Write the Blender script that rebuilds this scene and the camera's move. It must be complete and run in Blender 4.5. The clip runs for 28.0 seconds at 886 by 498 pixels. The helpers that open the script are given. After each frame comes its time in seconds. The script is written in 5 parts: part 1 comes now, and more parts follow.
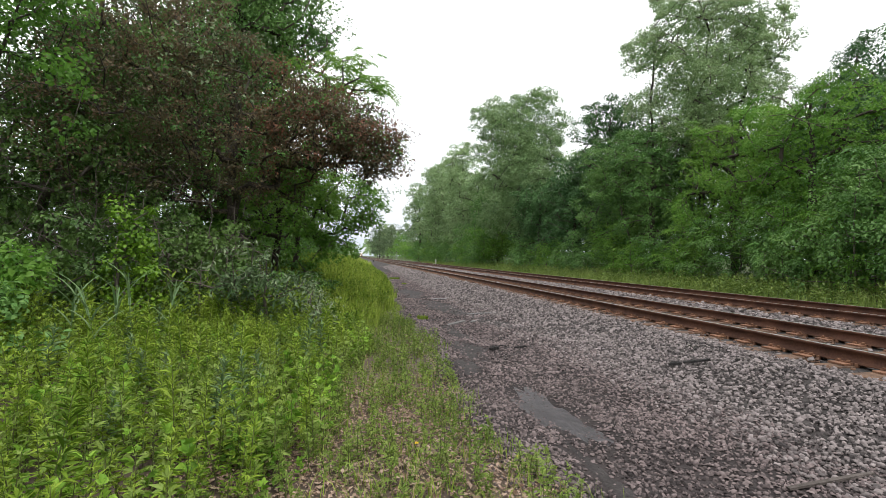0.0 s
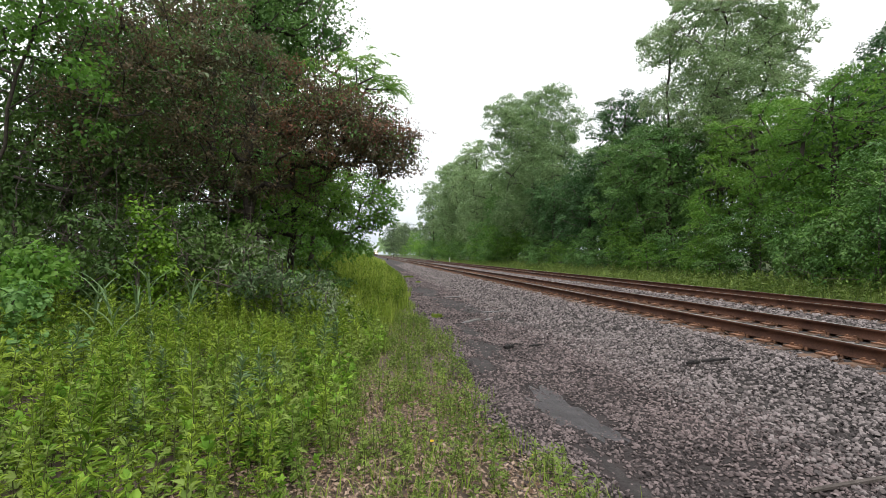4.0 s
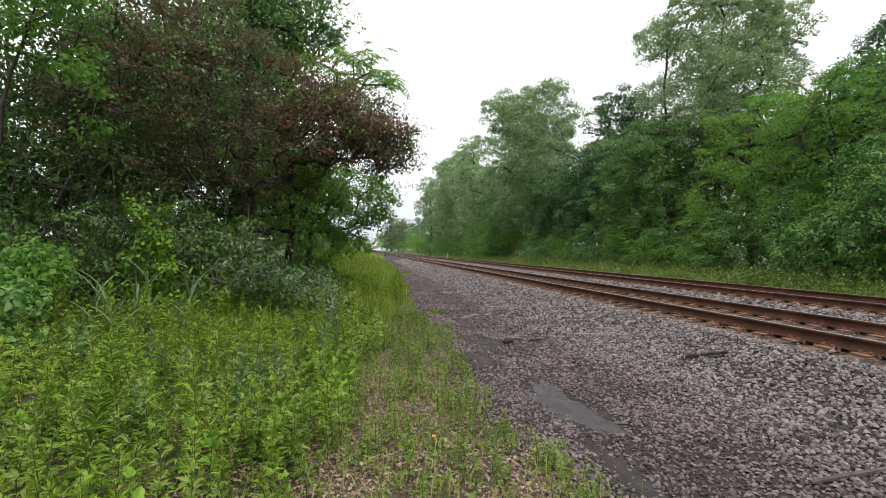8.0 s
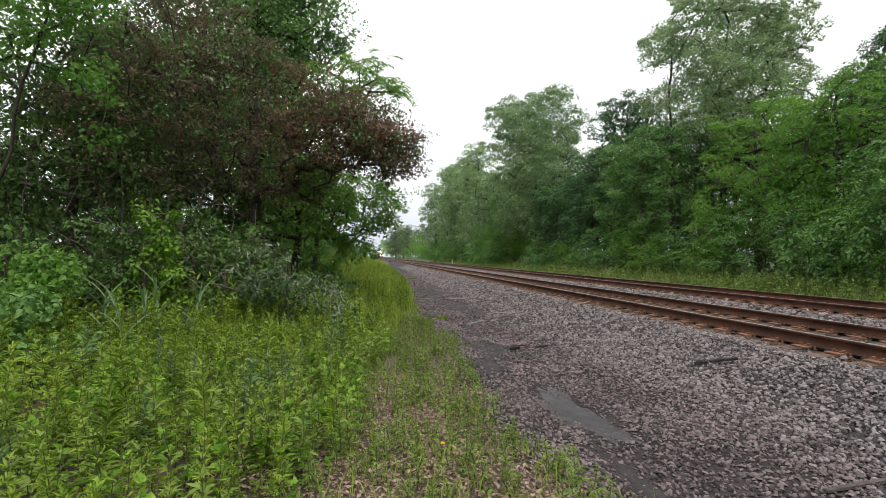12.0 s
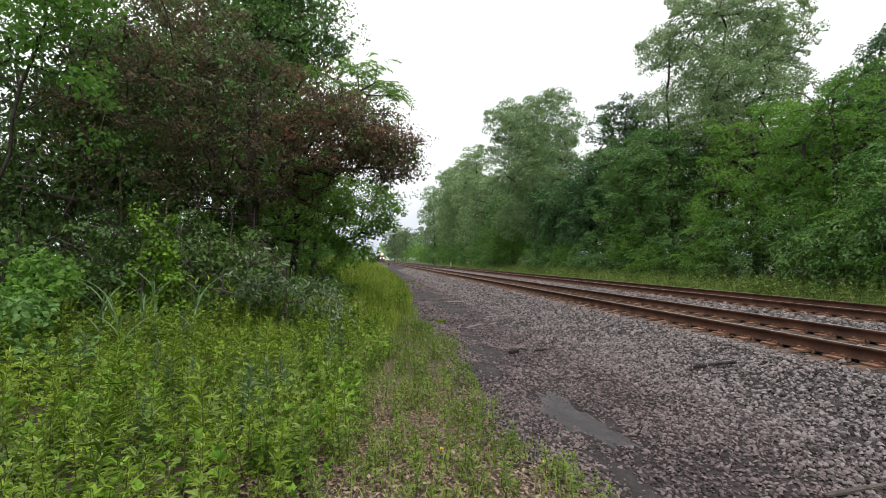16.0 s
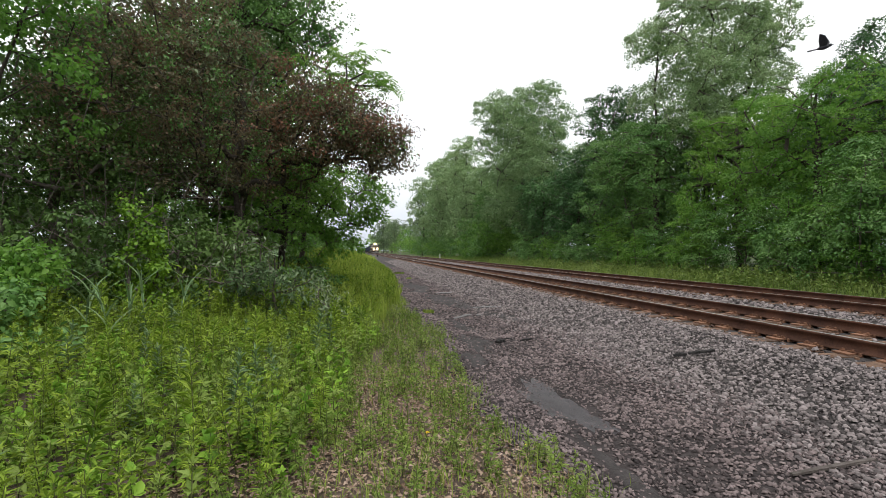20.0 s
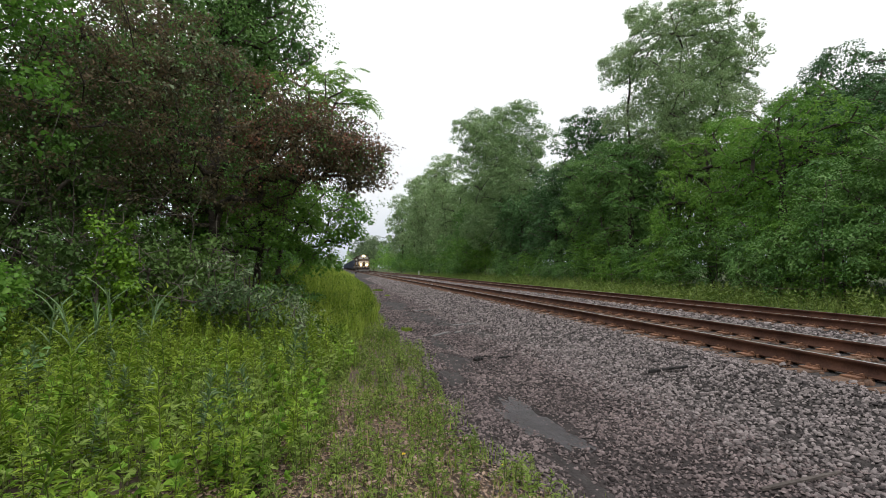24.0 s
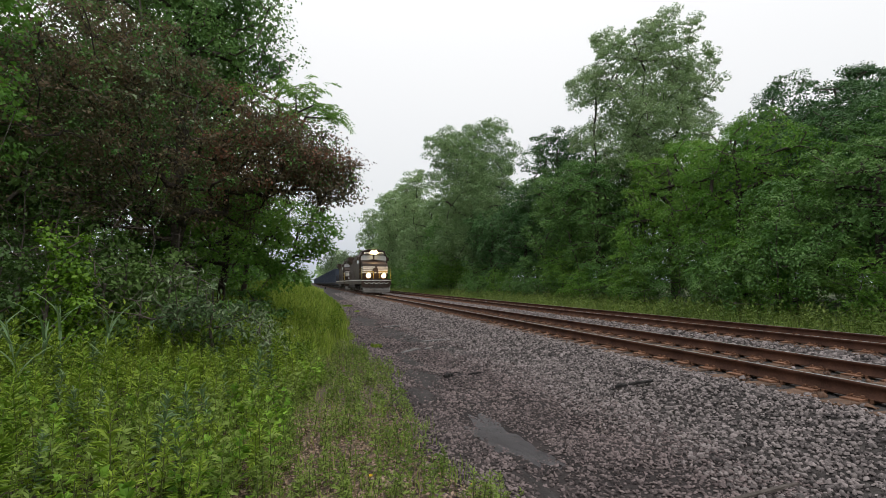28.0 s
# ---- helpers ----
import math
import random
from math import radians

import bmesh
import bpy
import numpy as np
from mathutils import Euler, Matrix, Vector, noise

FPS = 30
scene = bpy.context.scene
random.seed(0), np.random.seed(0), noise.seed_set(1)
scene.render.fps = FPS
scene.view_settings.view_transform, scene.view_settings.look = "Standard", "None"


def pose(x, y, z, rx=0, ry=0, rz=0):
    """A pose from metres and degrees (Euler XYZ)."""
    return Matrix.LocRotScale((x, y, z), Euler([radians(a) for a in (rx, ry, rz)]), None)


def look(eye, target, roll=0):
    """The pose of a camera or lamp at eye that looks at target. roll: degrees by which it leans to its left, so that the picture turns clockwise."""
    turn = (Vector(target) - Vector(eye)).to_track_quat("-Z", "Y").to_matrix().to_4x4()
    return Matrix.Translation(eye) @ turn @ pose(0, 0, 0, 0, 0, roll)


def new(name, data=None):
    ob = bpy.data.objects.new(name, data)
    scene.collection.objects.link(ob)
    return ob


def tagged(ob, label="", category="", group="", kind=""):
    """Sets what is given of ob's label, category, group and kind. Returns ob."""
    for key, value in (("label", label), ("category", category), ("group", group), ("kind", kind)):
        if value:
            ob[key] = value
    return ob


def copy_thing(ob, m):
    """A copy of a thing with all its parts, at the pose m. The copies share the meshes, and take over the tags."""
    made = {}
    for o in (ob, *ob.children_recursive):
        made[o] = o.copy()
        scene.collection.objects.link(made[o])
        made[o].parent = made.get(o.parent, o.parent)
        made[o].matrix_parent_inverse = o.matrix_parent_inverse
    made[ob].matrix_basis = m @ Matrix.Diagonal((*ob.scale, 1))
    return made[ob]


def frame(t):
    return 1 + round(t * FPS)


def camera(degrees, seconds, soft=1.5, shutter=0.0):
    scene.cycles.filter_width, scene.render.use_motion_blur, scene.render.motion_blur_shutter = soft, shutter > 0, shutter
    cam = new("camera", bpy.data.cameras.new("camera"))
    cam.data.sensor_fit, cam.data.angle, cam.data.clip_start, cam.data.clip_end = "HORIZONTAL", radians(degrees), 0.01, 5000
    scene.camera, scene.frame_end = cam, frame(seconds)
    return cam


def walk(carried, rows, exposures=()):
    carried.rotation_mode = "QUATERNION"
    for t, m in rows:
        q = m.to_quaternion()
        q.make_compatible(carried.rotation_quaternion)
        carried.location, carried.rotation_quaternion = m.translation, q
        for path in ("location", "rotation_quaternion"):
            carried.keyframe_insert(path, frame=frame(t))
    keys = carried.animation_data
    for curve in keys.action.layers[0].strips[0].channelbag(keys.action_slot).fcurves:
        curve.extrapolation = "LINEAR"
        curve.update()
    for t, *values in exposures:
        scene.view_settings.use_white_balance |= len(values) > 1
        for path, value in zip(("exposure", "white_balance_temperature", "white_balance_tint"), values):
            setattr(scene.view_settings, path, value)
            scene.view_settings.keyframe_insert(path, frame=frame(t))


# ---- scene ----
LENS = 87.0
cam = camera(LENS, 28.0, soft=0.75)
walk(cam, [
    (0, pose(0.030, -0.007, 1.597, 90.94, -0.53, -10.57)),
    (0.5, pose(0.026, -0.009, 1.600, 90.85, -0.53, -10.09)),
    (1, pose(0.014, -0.018, 1.602, 90.93, -0.55, -9.73)),
    (1.5, pose(0.017, -0.012, 1.600, 91.21, -0.47, -9.40)),
    (2, pose(0.014, -0.012, 1.600, 91.27, -0.46, -9.06)),
    (2.5, pose(0.015, -0.010, 1.597, 91.18, -0.42, -8.87)),
    (3, pose(0.021, -0.009, 1.597, 91.00, -0.35, -8.80)),
    (3.5, pose(0.024, -0.008, 1.599, 90.91, -0.33, -8.75)),
    (5.5, pose(0.016, -0.001, 1.599, 90.04, -0.07, -9.86)),
    (6, pose(0.006, -0.000, 1.596, 90.08, -0.08, -9.94)),
    (6.5, pose(-0.002, 0.001, 1.598, 90.14, -0.07, -9.75)),
    (7, pose(-0.006, -0.000, 1.598, 90.22, -0.05, -9.34)),
    (7.5, pose(-0.004, 0.002, 1.599, 90.18, -0.00, -9.20)),
    (8, pose(0.000, 0.000, 1.600, 90.17, 0.03, -9.18)),
    (8.5, pose(0.003, 0.002, 1.601, 90.11, 0.04, -9.08)),
    (9, pose(-0.003, 0.001, 1.598, 90.19, 0.06, -9.08)),
    (9.5, pose(0.001, 0.001, 1.598, 90.24, 0.07, -9.04)),
    (10, pose(-0.002, 0.004, 1.599, 90.25, 0.09, -8.96)),
    (10.5, pose(-0.005, 0.009, 1.598, 90.46, 0.08, -9.06)),
    (11, pose(-0.011, 0.013, 1.599, 90.78, 0.11, -9.26)),
    (11.5, pose(-0.017, 0.006, 1.597, 90.89, 0.13, -9.04)),
    (12, pose(-0.028, 0.005, 1.597, 90.93, 0.13, -8.61)),
    (12.5, pose(-0.033, 0.004, 1.598, 90.89, 0.14, -8.44)),
    (14.5, pose(-0.027, 0.005, 1.609, 91.58, 0.14, -8.61)),
    (15, pose(-0.025, 0.003, 1.610, 91.53, 0.13, -8.67)),
    (15.5, pose(-0.027, 0.006, 1.612, 91.36, 0.16, -8.73)),
    (16, pose(-0.030, 0.005, 1.612, 91.27, 0.17, -8.78)),
    (16.5, pose(-0.029, 0.007, 1.613, 90.80, 0.17, -9.13)),
    (17, pose(-0.026, 0.009, 1.617, 90.48, 0.17, -9.43)),
    (17.5, pose(-0.032, 0.010, 1.615, 90.27, 0.20, -9.77)),
    (18, pose(-0.036, 0.007, 1.612, 89.99, 0.16, -10.80)),
    (18.5, pose(-0.032, -0.002, 1.608, 89.61, 0.18, -12.36)),
    (19, pose(-0.021, -0.030, 1.594, 89.82, 0.13, -12.26)),
    (19.5, pose(-0.013, -0.046, 1.592, 90.00, 0.07, -11.12)),
    (20, pose(-0.021, -0.075, 1.595, 90.25, -0.02, -10.11)),
    (20.5, pose(-0.026, -0.102, 1.592, 90.64, 0.02, -9.69)),
    (21, pose(-0.027, -0.112, 1.595, 90.80, 0.03, -9.75)),
    (21.1, pose(-0.020, -0.104, 1.600, 90.60, -0.07, -10.08)),
    (21.5, pose(-0.015, -0.099, 1.604, 91.00, -0.01, -10.26)),
    (23.5, pose(-0.010, -0.095, 1.609, 91.98, 0.02, -12.19)),
    (24, pose(-0.004, -0.095, 1.612, 92.30, 0.02, -12.66)),
    (24.5, pose(0.001, -0.093, 1.612, 92.47, 0.02, -13.56)),
    (25, pose(0.007, -0.091, 1.614, 92.63, 0.03, -14.36)),
    (25.5, pose(0.008, -0.087, 1.614, 92.85, -0.01, -14.87)),
    (26, pose(0.007, -0.086, 1.616, 93.23, -0.03, -15.08)),
    (26.5, pose(0.007, -0.089, 1.616, 93.58, 0.01, -15.13)),
    (27, pose(0.007, -0.087, 1.616, 93.77, -0.03, -15.37)),
    (27.5, pose(0.008, -0.086, 1.616, 93.97, -0.11, -15.72)),
    (28, pose(0.011, -0.084, 1.619, 94.17, -0.06, -16.21)),
], exposures=[(0, 0.33), (3, 0.28), (7, 0.28), (11, 0.19), (15, 0.11), (19, 0.17), (22, 0.09), (25, -0.11), (28, -0.27)])

# ---- world and light: a bright overcast sky ----
world = bpy.data.worlds.new("overcast_sky")
scene.world = world
world.use_nodes = True
wn, wl = world.node_tree.nodes, world.node_tree.links
wn.clear()
sky = wn.new("ShaderNodeTexSky")
sky.sky_type, sky.sun_disc = "NISHITA", False
sky.sun_elevation, sky.sun_rotation = radians(58), radians(153)
sky.dust_density, sky.air_density = 4.0, 1.0
pale = wn.new("ShaderNodeHueSaturation")
pale.inputs["Saturation"].default_value, pale.inputs["Value"].default_value = 0.2, 0.1
coord = wn.new("ShaderNodeTexCoord")
split = wn.new("ShaderNodeSeparateXYZ")
cloud = wn.new("ShaderNodeValToRGB")
cloud.color_ramp.elements[0].position, cloud.color_ramp.elements[0].color = 0.0, (0.69, 0.76, 0.85, 1)
cloud.color_ramp.elements[1].position, cloud.color_ramp.elements[1].color = 0.45, (1.3, 1.31, 1.33, 1)
zenith = cloud.color_ramp.elements.new(0.95)
zenith.color = (1.75, 1.76, 1.78, 1)
mid = cloud.color_ramp.elements.new(0.16)
mid.color = (1.06, 1.09, 1.12, 1)
blend = wn.new("ShaderNodeMixRGB")
blend.inputs["Fac"].default_value = 0.88
back = wn.new("ShaderNodeBackground")
back.inputs["Strength"].default_value = 1.0
outw = wn.new("ShaderNodeOutputWorld")
wl.new(sky.outputs[0], pale.inputs["Color"])
wl.new(coord.outputs["Generated"], split.inputs[0])
wl.new(split.outputs["Z"], cloud.inputs["Fac"])
wl.new(pale.outputs[0], blend.inputs[1])
wl.new(cloud.outputs[0], blend.inputs[2])
wl.new(blend.outputs[0], back.inputs["Color"])
wl.new(back.outputs[0], outw.inputs["Surface"])

sun_data = bpy.data.lights.new("sun", "SUN")
sun_data.energy, sun_data.angle, sun_data.color = 1.05, radians(40), (1.0, 0.97, 0.93)
sun = new("sun", sun_data)
sun.matrix_world = look((6, -12, 22), (0, 0, 0))

# ---- building helpers ----
rng = np.random.default_rng(7)


def nodes_of(name):
    m = bpy.data.materials.new(name)
    m.use_nodes = True
    n, l = m.node_tree.nodes, m.node_tree.links
    return m, n, l, n["Principled BSDF"]


def surface(name, low, high, scale=4.0, rough=0.8, bump=0.2, metal=0.0, fine=9.0, spread=0.5, island=0.0, spec=0.3, local=False):
    """A stained, grained surface: a broad noise and a fine one mixed between two colours, with fine relief."""
    m, n, l, b = nodes_of(name)
    geo = n.new("ShaderNodeNewGeometry")
    tex = n.new("ShaderNodeTexCoord")
    where = tex.outputs["Object"] if local else geo.outputs["Position"]
    broad, grain = n.new("ShaderNodeTexNoise"), n.new("ShaderNodeTexNoise")
    broad.inputs["Scale"].default_value, broad.inputs["Detail"].default_value = scale, 5
    grain.inputs["Scale"].default_value, grain.inputs["Detail"].default_value = scale * fine, 4
    l.new(where, broad.inputs["Vector"])
    l.new(where, grain.inputs["Vector"])
    add = n.new("ShaderNodeMath")
    add.operation = "MULTIPLY_ADD"
    l.new(grain.outputs["Fac"], add.inputs[0])
    add.inputs[1].default_value = 0.55
    l.new(broad.outputs["Fac"], add.inputs[2])
    last = add.outputs[0]
    if island:
        more = n.new("ShaderNodeMath")
        more.operation = "MULTIPLY_ADD"
        l.new(geo.outputs["Random Per Island"], more.inputs[0])
        more.inputs[1].default_value = island
        l.new(last, more.inputs[2])
        last = more.outputs[0]
    ramp = n.new("ShaderNodeMapRange")
    ramp.inputs["From Min"].default_value = 0.775 + island / 2 - spread / 2
    ramp.inputs["From Max"].default_value = 0.775 + island / 2 + spread / 2
    l.new(last, ramp.inputs["Value"])
    mix = n.new("ShaderNodeMixRGB")
    mix.inputs[1].default_value, mix.inputs[2].default_value = (*low, 1), (*high, 1)
    l.new(ramp.outputs[0], mix.inputs["Fac"])
    l.new(mix.outputs[0], b.inputs["Base Color"])
    b.inputs["Roughness"].default_value, b.inputs["Metallic"].default_value = rough, metal
    b.inputs["Specular IOR Level"].default_value = spec
    if bump:
        bp = n.new("ShaderNodeBump")
        bp.inputs["Strength"].default_value, bp.inputs["Distance"].default_value = bump, 0.02
        l.new(grain.outputs["Fac"], bp.inputs["Height"])
        l.new(bp.outputs[0], b.inputs["Normal"])
    return m


def foliage(name, low, mid_c, high, glow=0.3, rough=0.45, patch=0.6, vary=0.36, gloss=0.28):
    """Leaves: each leaf takes its own tone, in drifts; some light passes through."""
    m, n, l, b = nodes_of(name)
    geo, info = n.new("ShaderNodeNewGeometry"), n.new("ShaderNodeObjectInfo")
    drift = n.new("ShaderNodeTexNoise")
    drift.inputs["Scale"].default_value, drift.inputs["Detail"].default_value = patch, 2
    l.new(geo.outputs["Position"], drift.inputs["Vector"])
    mixv = n.new("ShaderNodeMath")
    mixv.operation = "MULTIPLY_ADD"
    l.new(geo.outputs["Random Per Island"], mixv.inputs[0])
    mixv.inputs[1].default_value = vary
    l.new(drift.outputs["Fac"], mixv.inputs[2])
    mor = n.new("ShaderNodeMath")
    mor.operation = "MULTIPLY_ADD"
    l.new(info.outputs["Random"], mor.inputs[0])
    mor.inputs[1].default_value = 0.2
    l.new(mixv.outputs[0], mor.inputs[2])
    ramp = n.new("ShaderNodeValToRGB")
    e = ramp.color_ramp.elements
    e[0].position, e[0].color = 0.27 + vary / 2, (*low, 1)
    e[1].position, e[1].color = 0.74 + vary / 2, (*high, 1)
    c = e.new(0.52 + vary / 2)
    c.color = (*mid_c, 1)
    l.new(mor.outputs[0], ramp.inputs["Fac"])
    l.new(ramp.outputs[0], b.inputs["Base Color"])
    b.inputs["Roughness"].default_value = rough
    b.inputs["Specular IOR Level"].default_value = gloss
    tr = n.new("ShaderNodeBsdfTranslucent")
    l.new(ramp.outputs[0], tr.inputs["Color"])
    sh = n.new("ShaderNodeMixShader")
    sh.inputs["Fac"].default_value = glow
    l.new(b.outputs[0], sh.inputs[1])
    l.new(tr.outputs[0], sh.inputs[2])
    l.new(sh.outputs[0], n["Material Output"].inputs["Surface"])
    return m


def quick_mesh(name, verts, faces, material, smooth=False):
    """A mesh from arrays; all faces have the same number of corners."""
    verts, faces = np.asarray(verts, np.float32).reshape(-1, 3), np.asarray(faces, np.int32)
    me = bpy.data.meshes.new(name)
    k = faces.shape[1]
    me.vertices.add(len(verts))
    me.vertices.foreach_set("co", verts.ravel())
    me.loops.add(faces.size)
    me.loops.foreach_set("vertex_index", faces.ravel())
    me.polygons.add(len(faces))
    me.polygons.foreach_set("loop_start", np.arange(0, faces.size, k, dtype=np.int32))
    if smooth:
        me.polygons.foreach_set("use_smooth", np.ones(len(faces), bool))
    for mt in (material if isinstance(material, (list, tuple)) else [material]):
        me.materials.append(mt)
    me.update(calc_edges=True)
    return me


def child(name, me, parent, label=""):
    ob = new(name, me)
    ob.parent = parent
    return tagged(ob, label) if label else ob


def part(name, bm, material, parent, label="", smooth=False):
    """Links a bmesh as one mesh object under a thing or a part."""
    me = bpy.data.meshes.new(name)
    bmesh.ops.recalc_face_normals(bm, faces=bm.faces)
    bm.to_mesh(me)
    bm.free()
    me.materials.append(material)
    if smooth:
        for p in me.polygons:
            p.use_smooth = True
    ob = new(name, me)
    if parent:
        ob.parent = parent
    return tagged(ob, label) if label else ob


def thing(name, at=(0, 0, 0), **tags):
    ob = new(name)
    ob.location = at
    return tagged(ob, **tags)


def box(bm, x0, x1, y0, y1, z0, z1, bevel=0.0):
    r = bmesh.ops.create_cube(bm, size=1.0)
    for v in r["verts"]:
        v.co = Vector((x0 + (v.co.x + 0.5) * (x1 - x0), y0 + (v.co.y + 0.5) * (y1 - y0), z0 + (v.co.z + 0.5) * (z1 - z0)))
    if bevel:
        es = list({e for v in r["verts"] for e in v.link_edges})
        bmesh.ops.bevel(bm, geom=es, offset=bevel, segments=2, affect="EDGES", profile=0.6)
    return bm


def prism(bm, outline, a0, a1, axis="y", bevel=0.0):
    """A closed outline (pairs) pushed along an axis: x: pairs are y, z; y: x, z; z: x, y."""
    def at(p, a):
        return {"x": (a, p[0], p[1]), "y": (p[0], a, p[1]), "z": (p[0], p[1], a)}[axis]
    lo, hi = [bm.verts.new(at(p, a0)) for p in outline], [bm.verts.new(at(p, a1)) for p in outline]
    n = len(outline)
    fs = [bm.faces.new(lo), bm.faces.new(hi[::-1])]
    fs += [bm.faces.new((lo[i], hi[i], hi[(i + 1) % n], lo[(i + 1) % n])) for i in range(n)]
    if bevel:
        es = list({e for f in fs for e in f.edges})
        bmesh.ops.bevel(bm, geom=es, offset=bevel, segments=1, affect="EDGES")
    return bm


def disc(bm, centre, radius, width, axis="x", sides=20):
    """A wheel-like cylinder about an axis, with a bevelled rim."""
    r = bmesh.ops.create_cone(bm, cap_ends=True, segments=sides, radius1=radius, radius2=radius, depth=width)
    turn = {"x": Matrix.Rotation(radians(90), 3, "Y"), "y": Matrix.Rotation(radians(90), 3, "X"), "z": Matrix.Identity(3)}[axis]
    for v in r["verts"]:
        v.co = turn @ v.co + Vector(centre)
    return bm


def tubes(a, b, ra, rb, sides=5):
    """Tapered tubes from a to b, all in one array."""
    a, b, ra, rb = (np.asarray(v, float) for v in (a, b, ra, rb))
    d = b - a
    ln = np.linalg.norm(d, axis=1, keepdims=True) + 1e-9
    b = b + d / ln * np.minimum(rb[:, None] * 0.6, ln * 0.2)
    a = a - d / ln * np.minimum(ra[:, None] * 0.6, ln * 0.2)
    d /= np.linalg.norm(d, axis=1, keepdims=True) + 1e-9
    ref = np.where(np.abs(d[:, 2:3]) > 0.9, [[1.0, 0, 0]], [[0, 0, 1.0]])
    u = np.cross(d, ref)
    u /= np.linalg.norm(u, axis=1, keepdims=True) + 1e-9
    w = np.cross(d, u)
    ang = np.arange(sides) * 2 * np.pi / sides
    ring = np.cos(ang)[None, :, None] * u[:, None] + np.sin(ang)[None, :, None] * w[:, None]
    v = np.concatenate([a[:, None] + ring * ra[:, None, None], b[:, None] + ring * rb[:, None, None]], 1)
    base = np.arange(len(a))[:, None, None] * 2 * sides
    i = np.arange(sides)
    q = np.stack([i, (i + 1) % sides, sides + (i + 1) % sides, sides + i], 1)[None]
    return v.reshape(-1, 3), (base + q).reshape(-1, 4)


def rod(bm, pts, r=0.022):
    for a, b in zip(pts[:-1], pts[1:]):
        v, f = tubes([a], [b], [r], [r], 6)
        vs = [bm.verts.new(p) for p in v]
        for q in f:
            bm.faces.new([vs[i] for i in q])
    return bm


def unit(v):
    return v / (np.linalg.norm(v, axis=1, keepdims=True) + 1e-9)


def leaf_blades(pts, axis, normal, length, width, fold=0.18, droop=0.15):
    """Folded leaves at points: four corners and two triangles each, along axis, facing normal."""
    axis = unit(axis)
    side = unit(np.cross(axis, normal))
    up = np.cross(side, axis)
    L, Wd = np.asarray(length).reshape(-1, 1), np.asarray(width).reshape(-1, 1)
    base = pts
    midl = pts + axis * L * 0.45 + up * Wd * fold
    tip = pts + axis * L - up * L * droop
    v = np.stack([base, midl - side * Wd * 0.5, tip, midl + side * Wd * 0.5], 1)
    b = np.arange(len(pts))[:, None, None] * 4
    f = np.array([[0, 2, 1], [0, 3, 2]])[None]
    return v.reshape(-1, 3), (b + f).reshape(-1, 3)


def broad_blades(pts, axis, normal, length, width, fold=0.15, droop=0.15):
    """Rounder leaves for near plants: six corners and four triangles each."""
    axis = unit(axis)
    side = unit(np.cross(axis, normal))
    up = np.cross(side, axis)
    L, Wd = np.asarray(length).reshape(-1, 1), np.asarray(width).reshape(-1, 1)
    m1, m2 = pts + axis * L * 0.3 + up * Wd * fold, pts + axis * L * 0.68 + up * Wd * fold
    tip = pts + axis * L - up * L * droop
    v = np.stack([pts, m1 - side * Wd * 0.5, m2 - side * Wd * 0.4, tip, m2 + side * Wd * 0.4, m1 + side * Wd * 0.5], 1)
    b = np.arange(len(pts))[:, None, None] * 6
    f = np.array([[0, 3, 2], [0, 2, 1], [0, 4, 3], [0, 5, 4]])[None]
    return v.reshape(-1, 3), (b + f).reshape(-1, 3)


def joined(pieces):
    vs, fs, at = [], [], 0
    for v, f in pieces:
        vs.append(v)
        fs.append(f + at)
        at += len(v)
    return np.concatenate(vs), np.concatenate(fs)


# ---- materials ----
M_ground = surface("soil_and_litter", (0.045, 0.034, 0.026), (0.14, 0.105, 0.08), 1.3, 0.95, 0.5)
M_path = surface("trodden_cinder_path", (0.012, 0.0095, 0.0095), (0.055, 0.045, 0.044), 1.4, 0.9, 0.6, fine=30)
M_bed = surface("ballast_bed", (0.02, 0.0175, 0.017), (0.075, 0.066, 0.063), 6.0, 0.95, 0.8, fine=5)
M_far = surface("meadow_ground", (0.04, 0.06, 0.02), (0.09, 0.12, 0.04), 0.5, 0.95, 0.4)
M_stone = surface("ballast_stone", (0.034, 0.029, 0.029), (0.31, 0.266, 0.26), 5.0, 0.85, 0.25, fine=8, spread=1.0, island=1.0)
M_ruststone = surface("rust_stained_stone", (0.04, 0.023, 0.017), (0.19, 0.11, 0.072), 5.0, 0.88, 0.25, fine=8, spread=1.1, island=0.9)
M_chip = surface("path_gravel", (0.03, 0.024, 0.024), (0.235, 0.186, 0.182), 1.1, 0.85, 0.25, fine=12, spread=1.0, island=1.0)
M_rust = surface("rusted_rail_steel", (0.045, 0.019, 0.012), (0.125, 0.056, 0.034), 3.0, 0.75, 0.2, fine=14, metal=0.2)
M_railtop = surface("polished_rail_head", (0.42, 0.41, 0.42), (0.62, 0.61, 0.62), 2.0, 0.28, 0.02, metal=0.9, fine=10)
M_plate = surface("rusted_tie_plate", (0.11, 0.052, 0.032), (0.29, 0.15, 0.09), 7.0, 0.85, 0.3, fine=8)
M_tie = surface("weathered_tie_wood", (0.06, 0.04, 0.03), (0.2, 0.12, 0.08), 5.0, 0.9, 0.5, fine=9)
M_bark = surface("bark", (0.025, 0.02, 0.016), (0.085, 0.07, 0.058), 5.0, 0.95, 0.7, fine=6)
M_twig = surface("grey_twig_bark", (0.06, 0.05, 0.042), (0.16, 0.135, 0.115), 6.0, 0.9, 0.3)
M_mud = surface("wet_mud", (0.035, 0.032, 0.032), (0.075, 0.07, 0.07), 3.0, 0.35, 0.25, fine=12, spec=0.5)
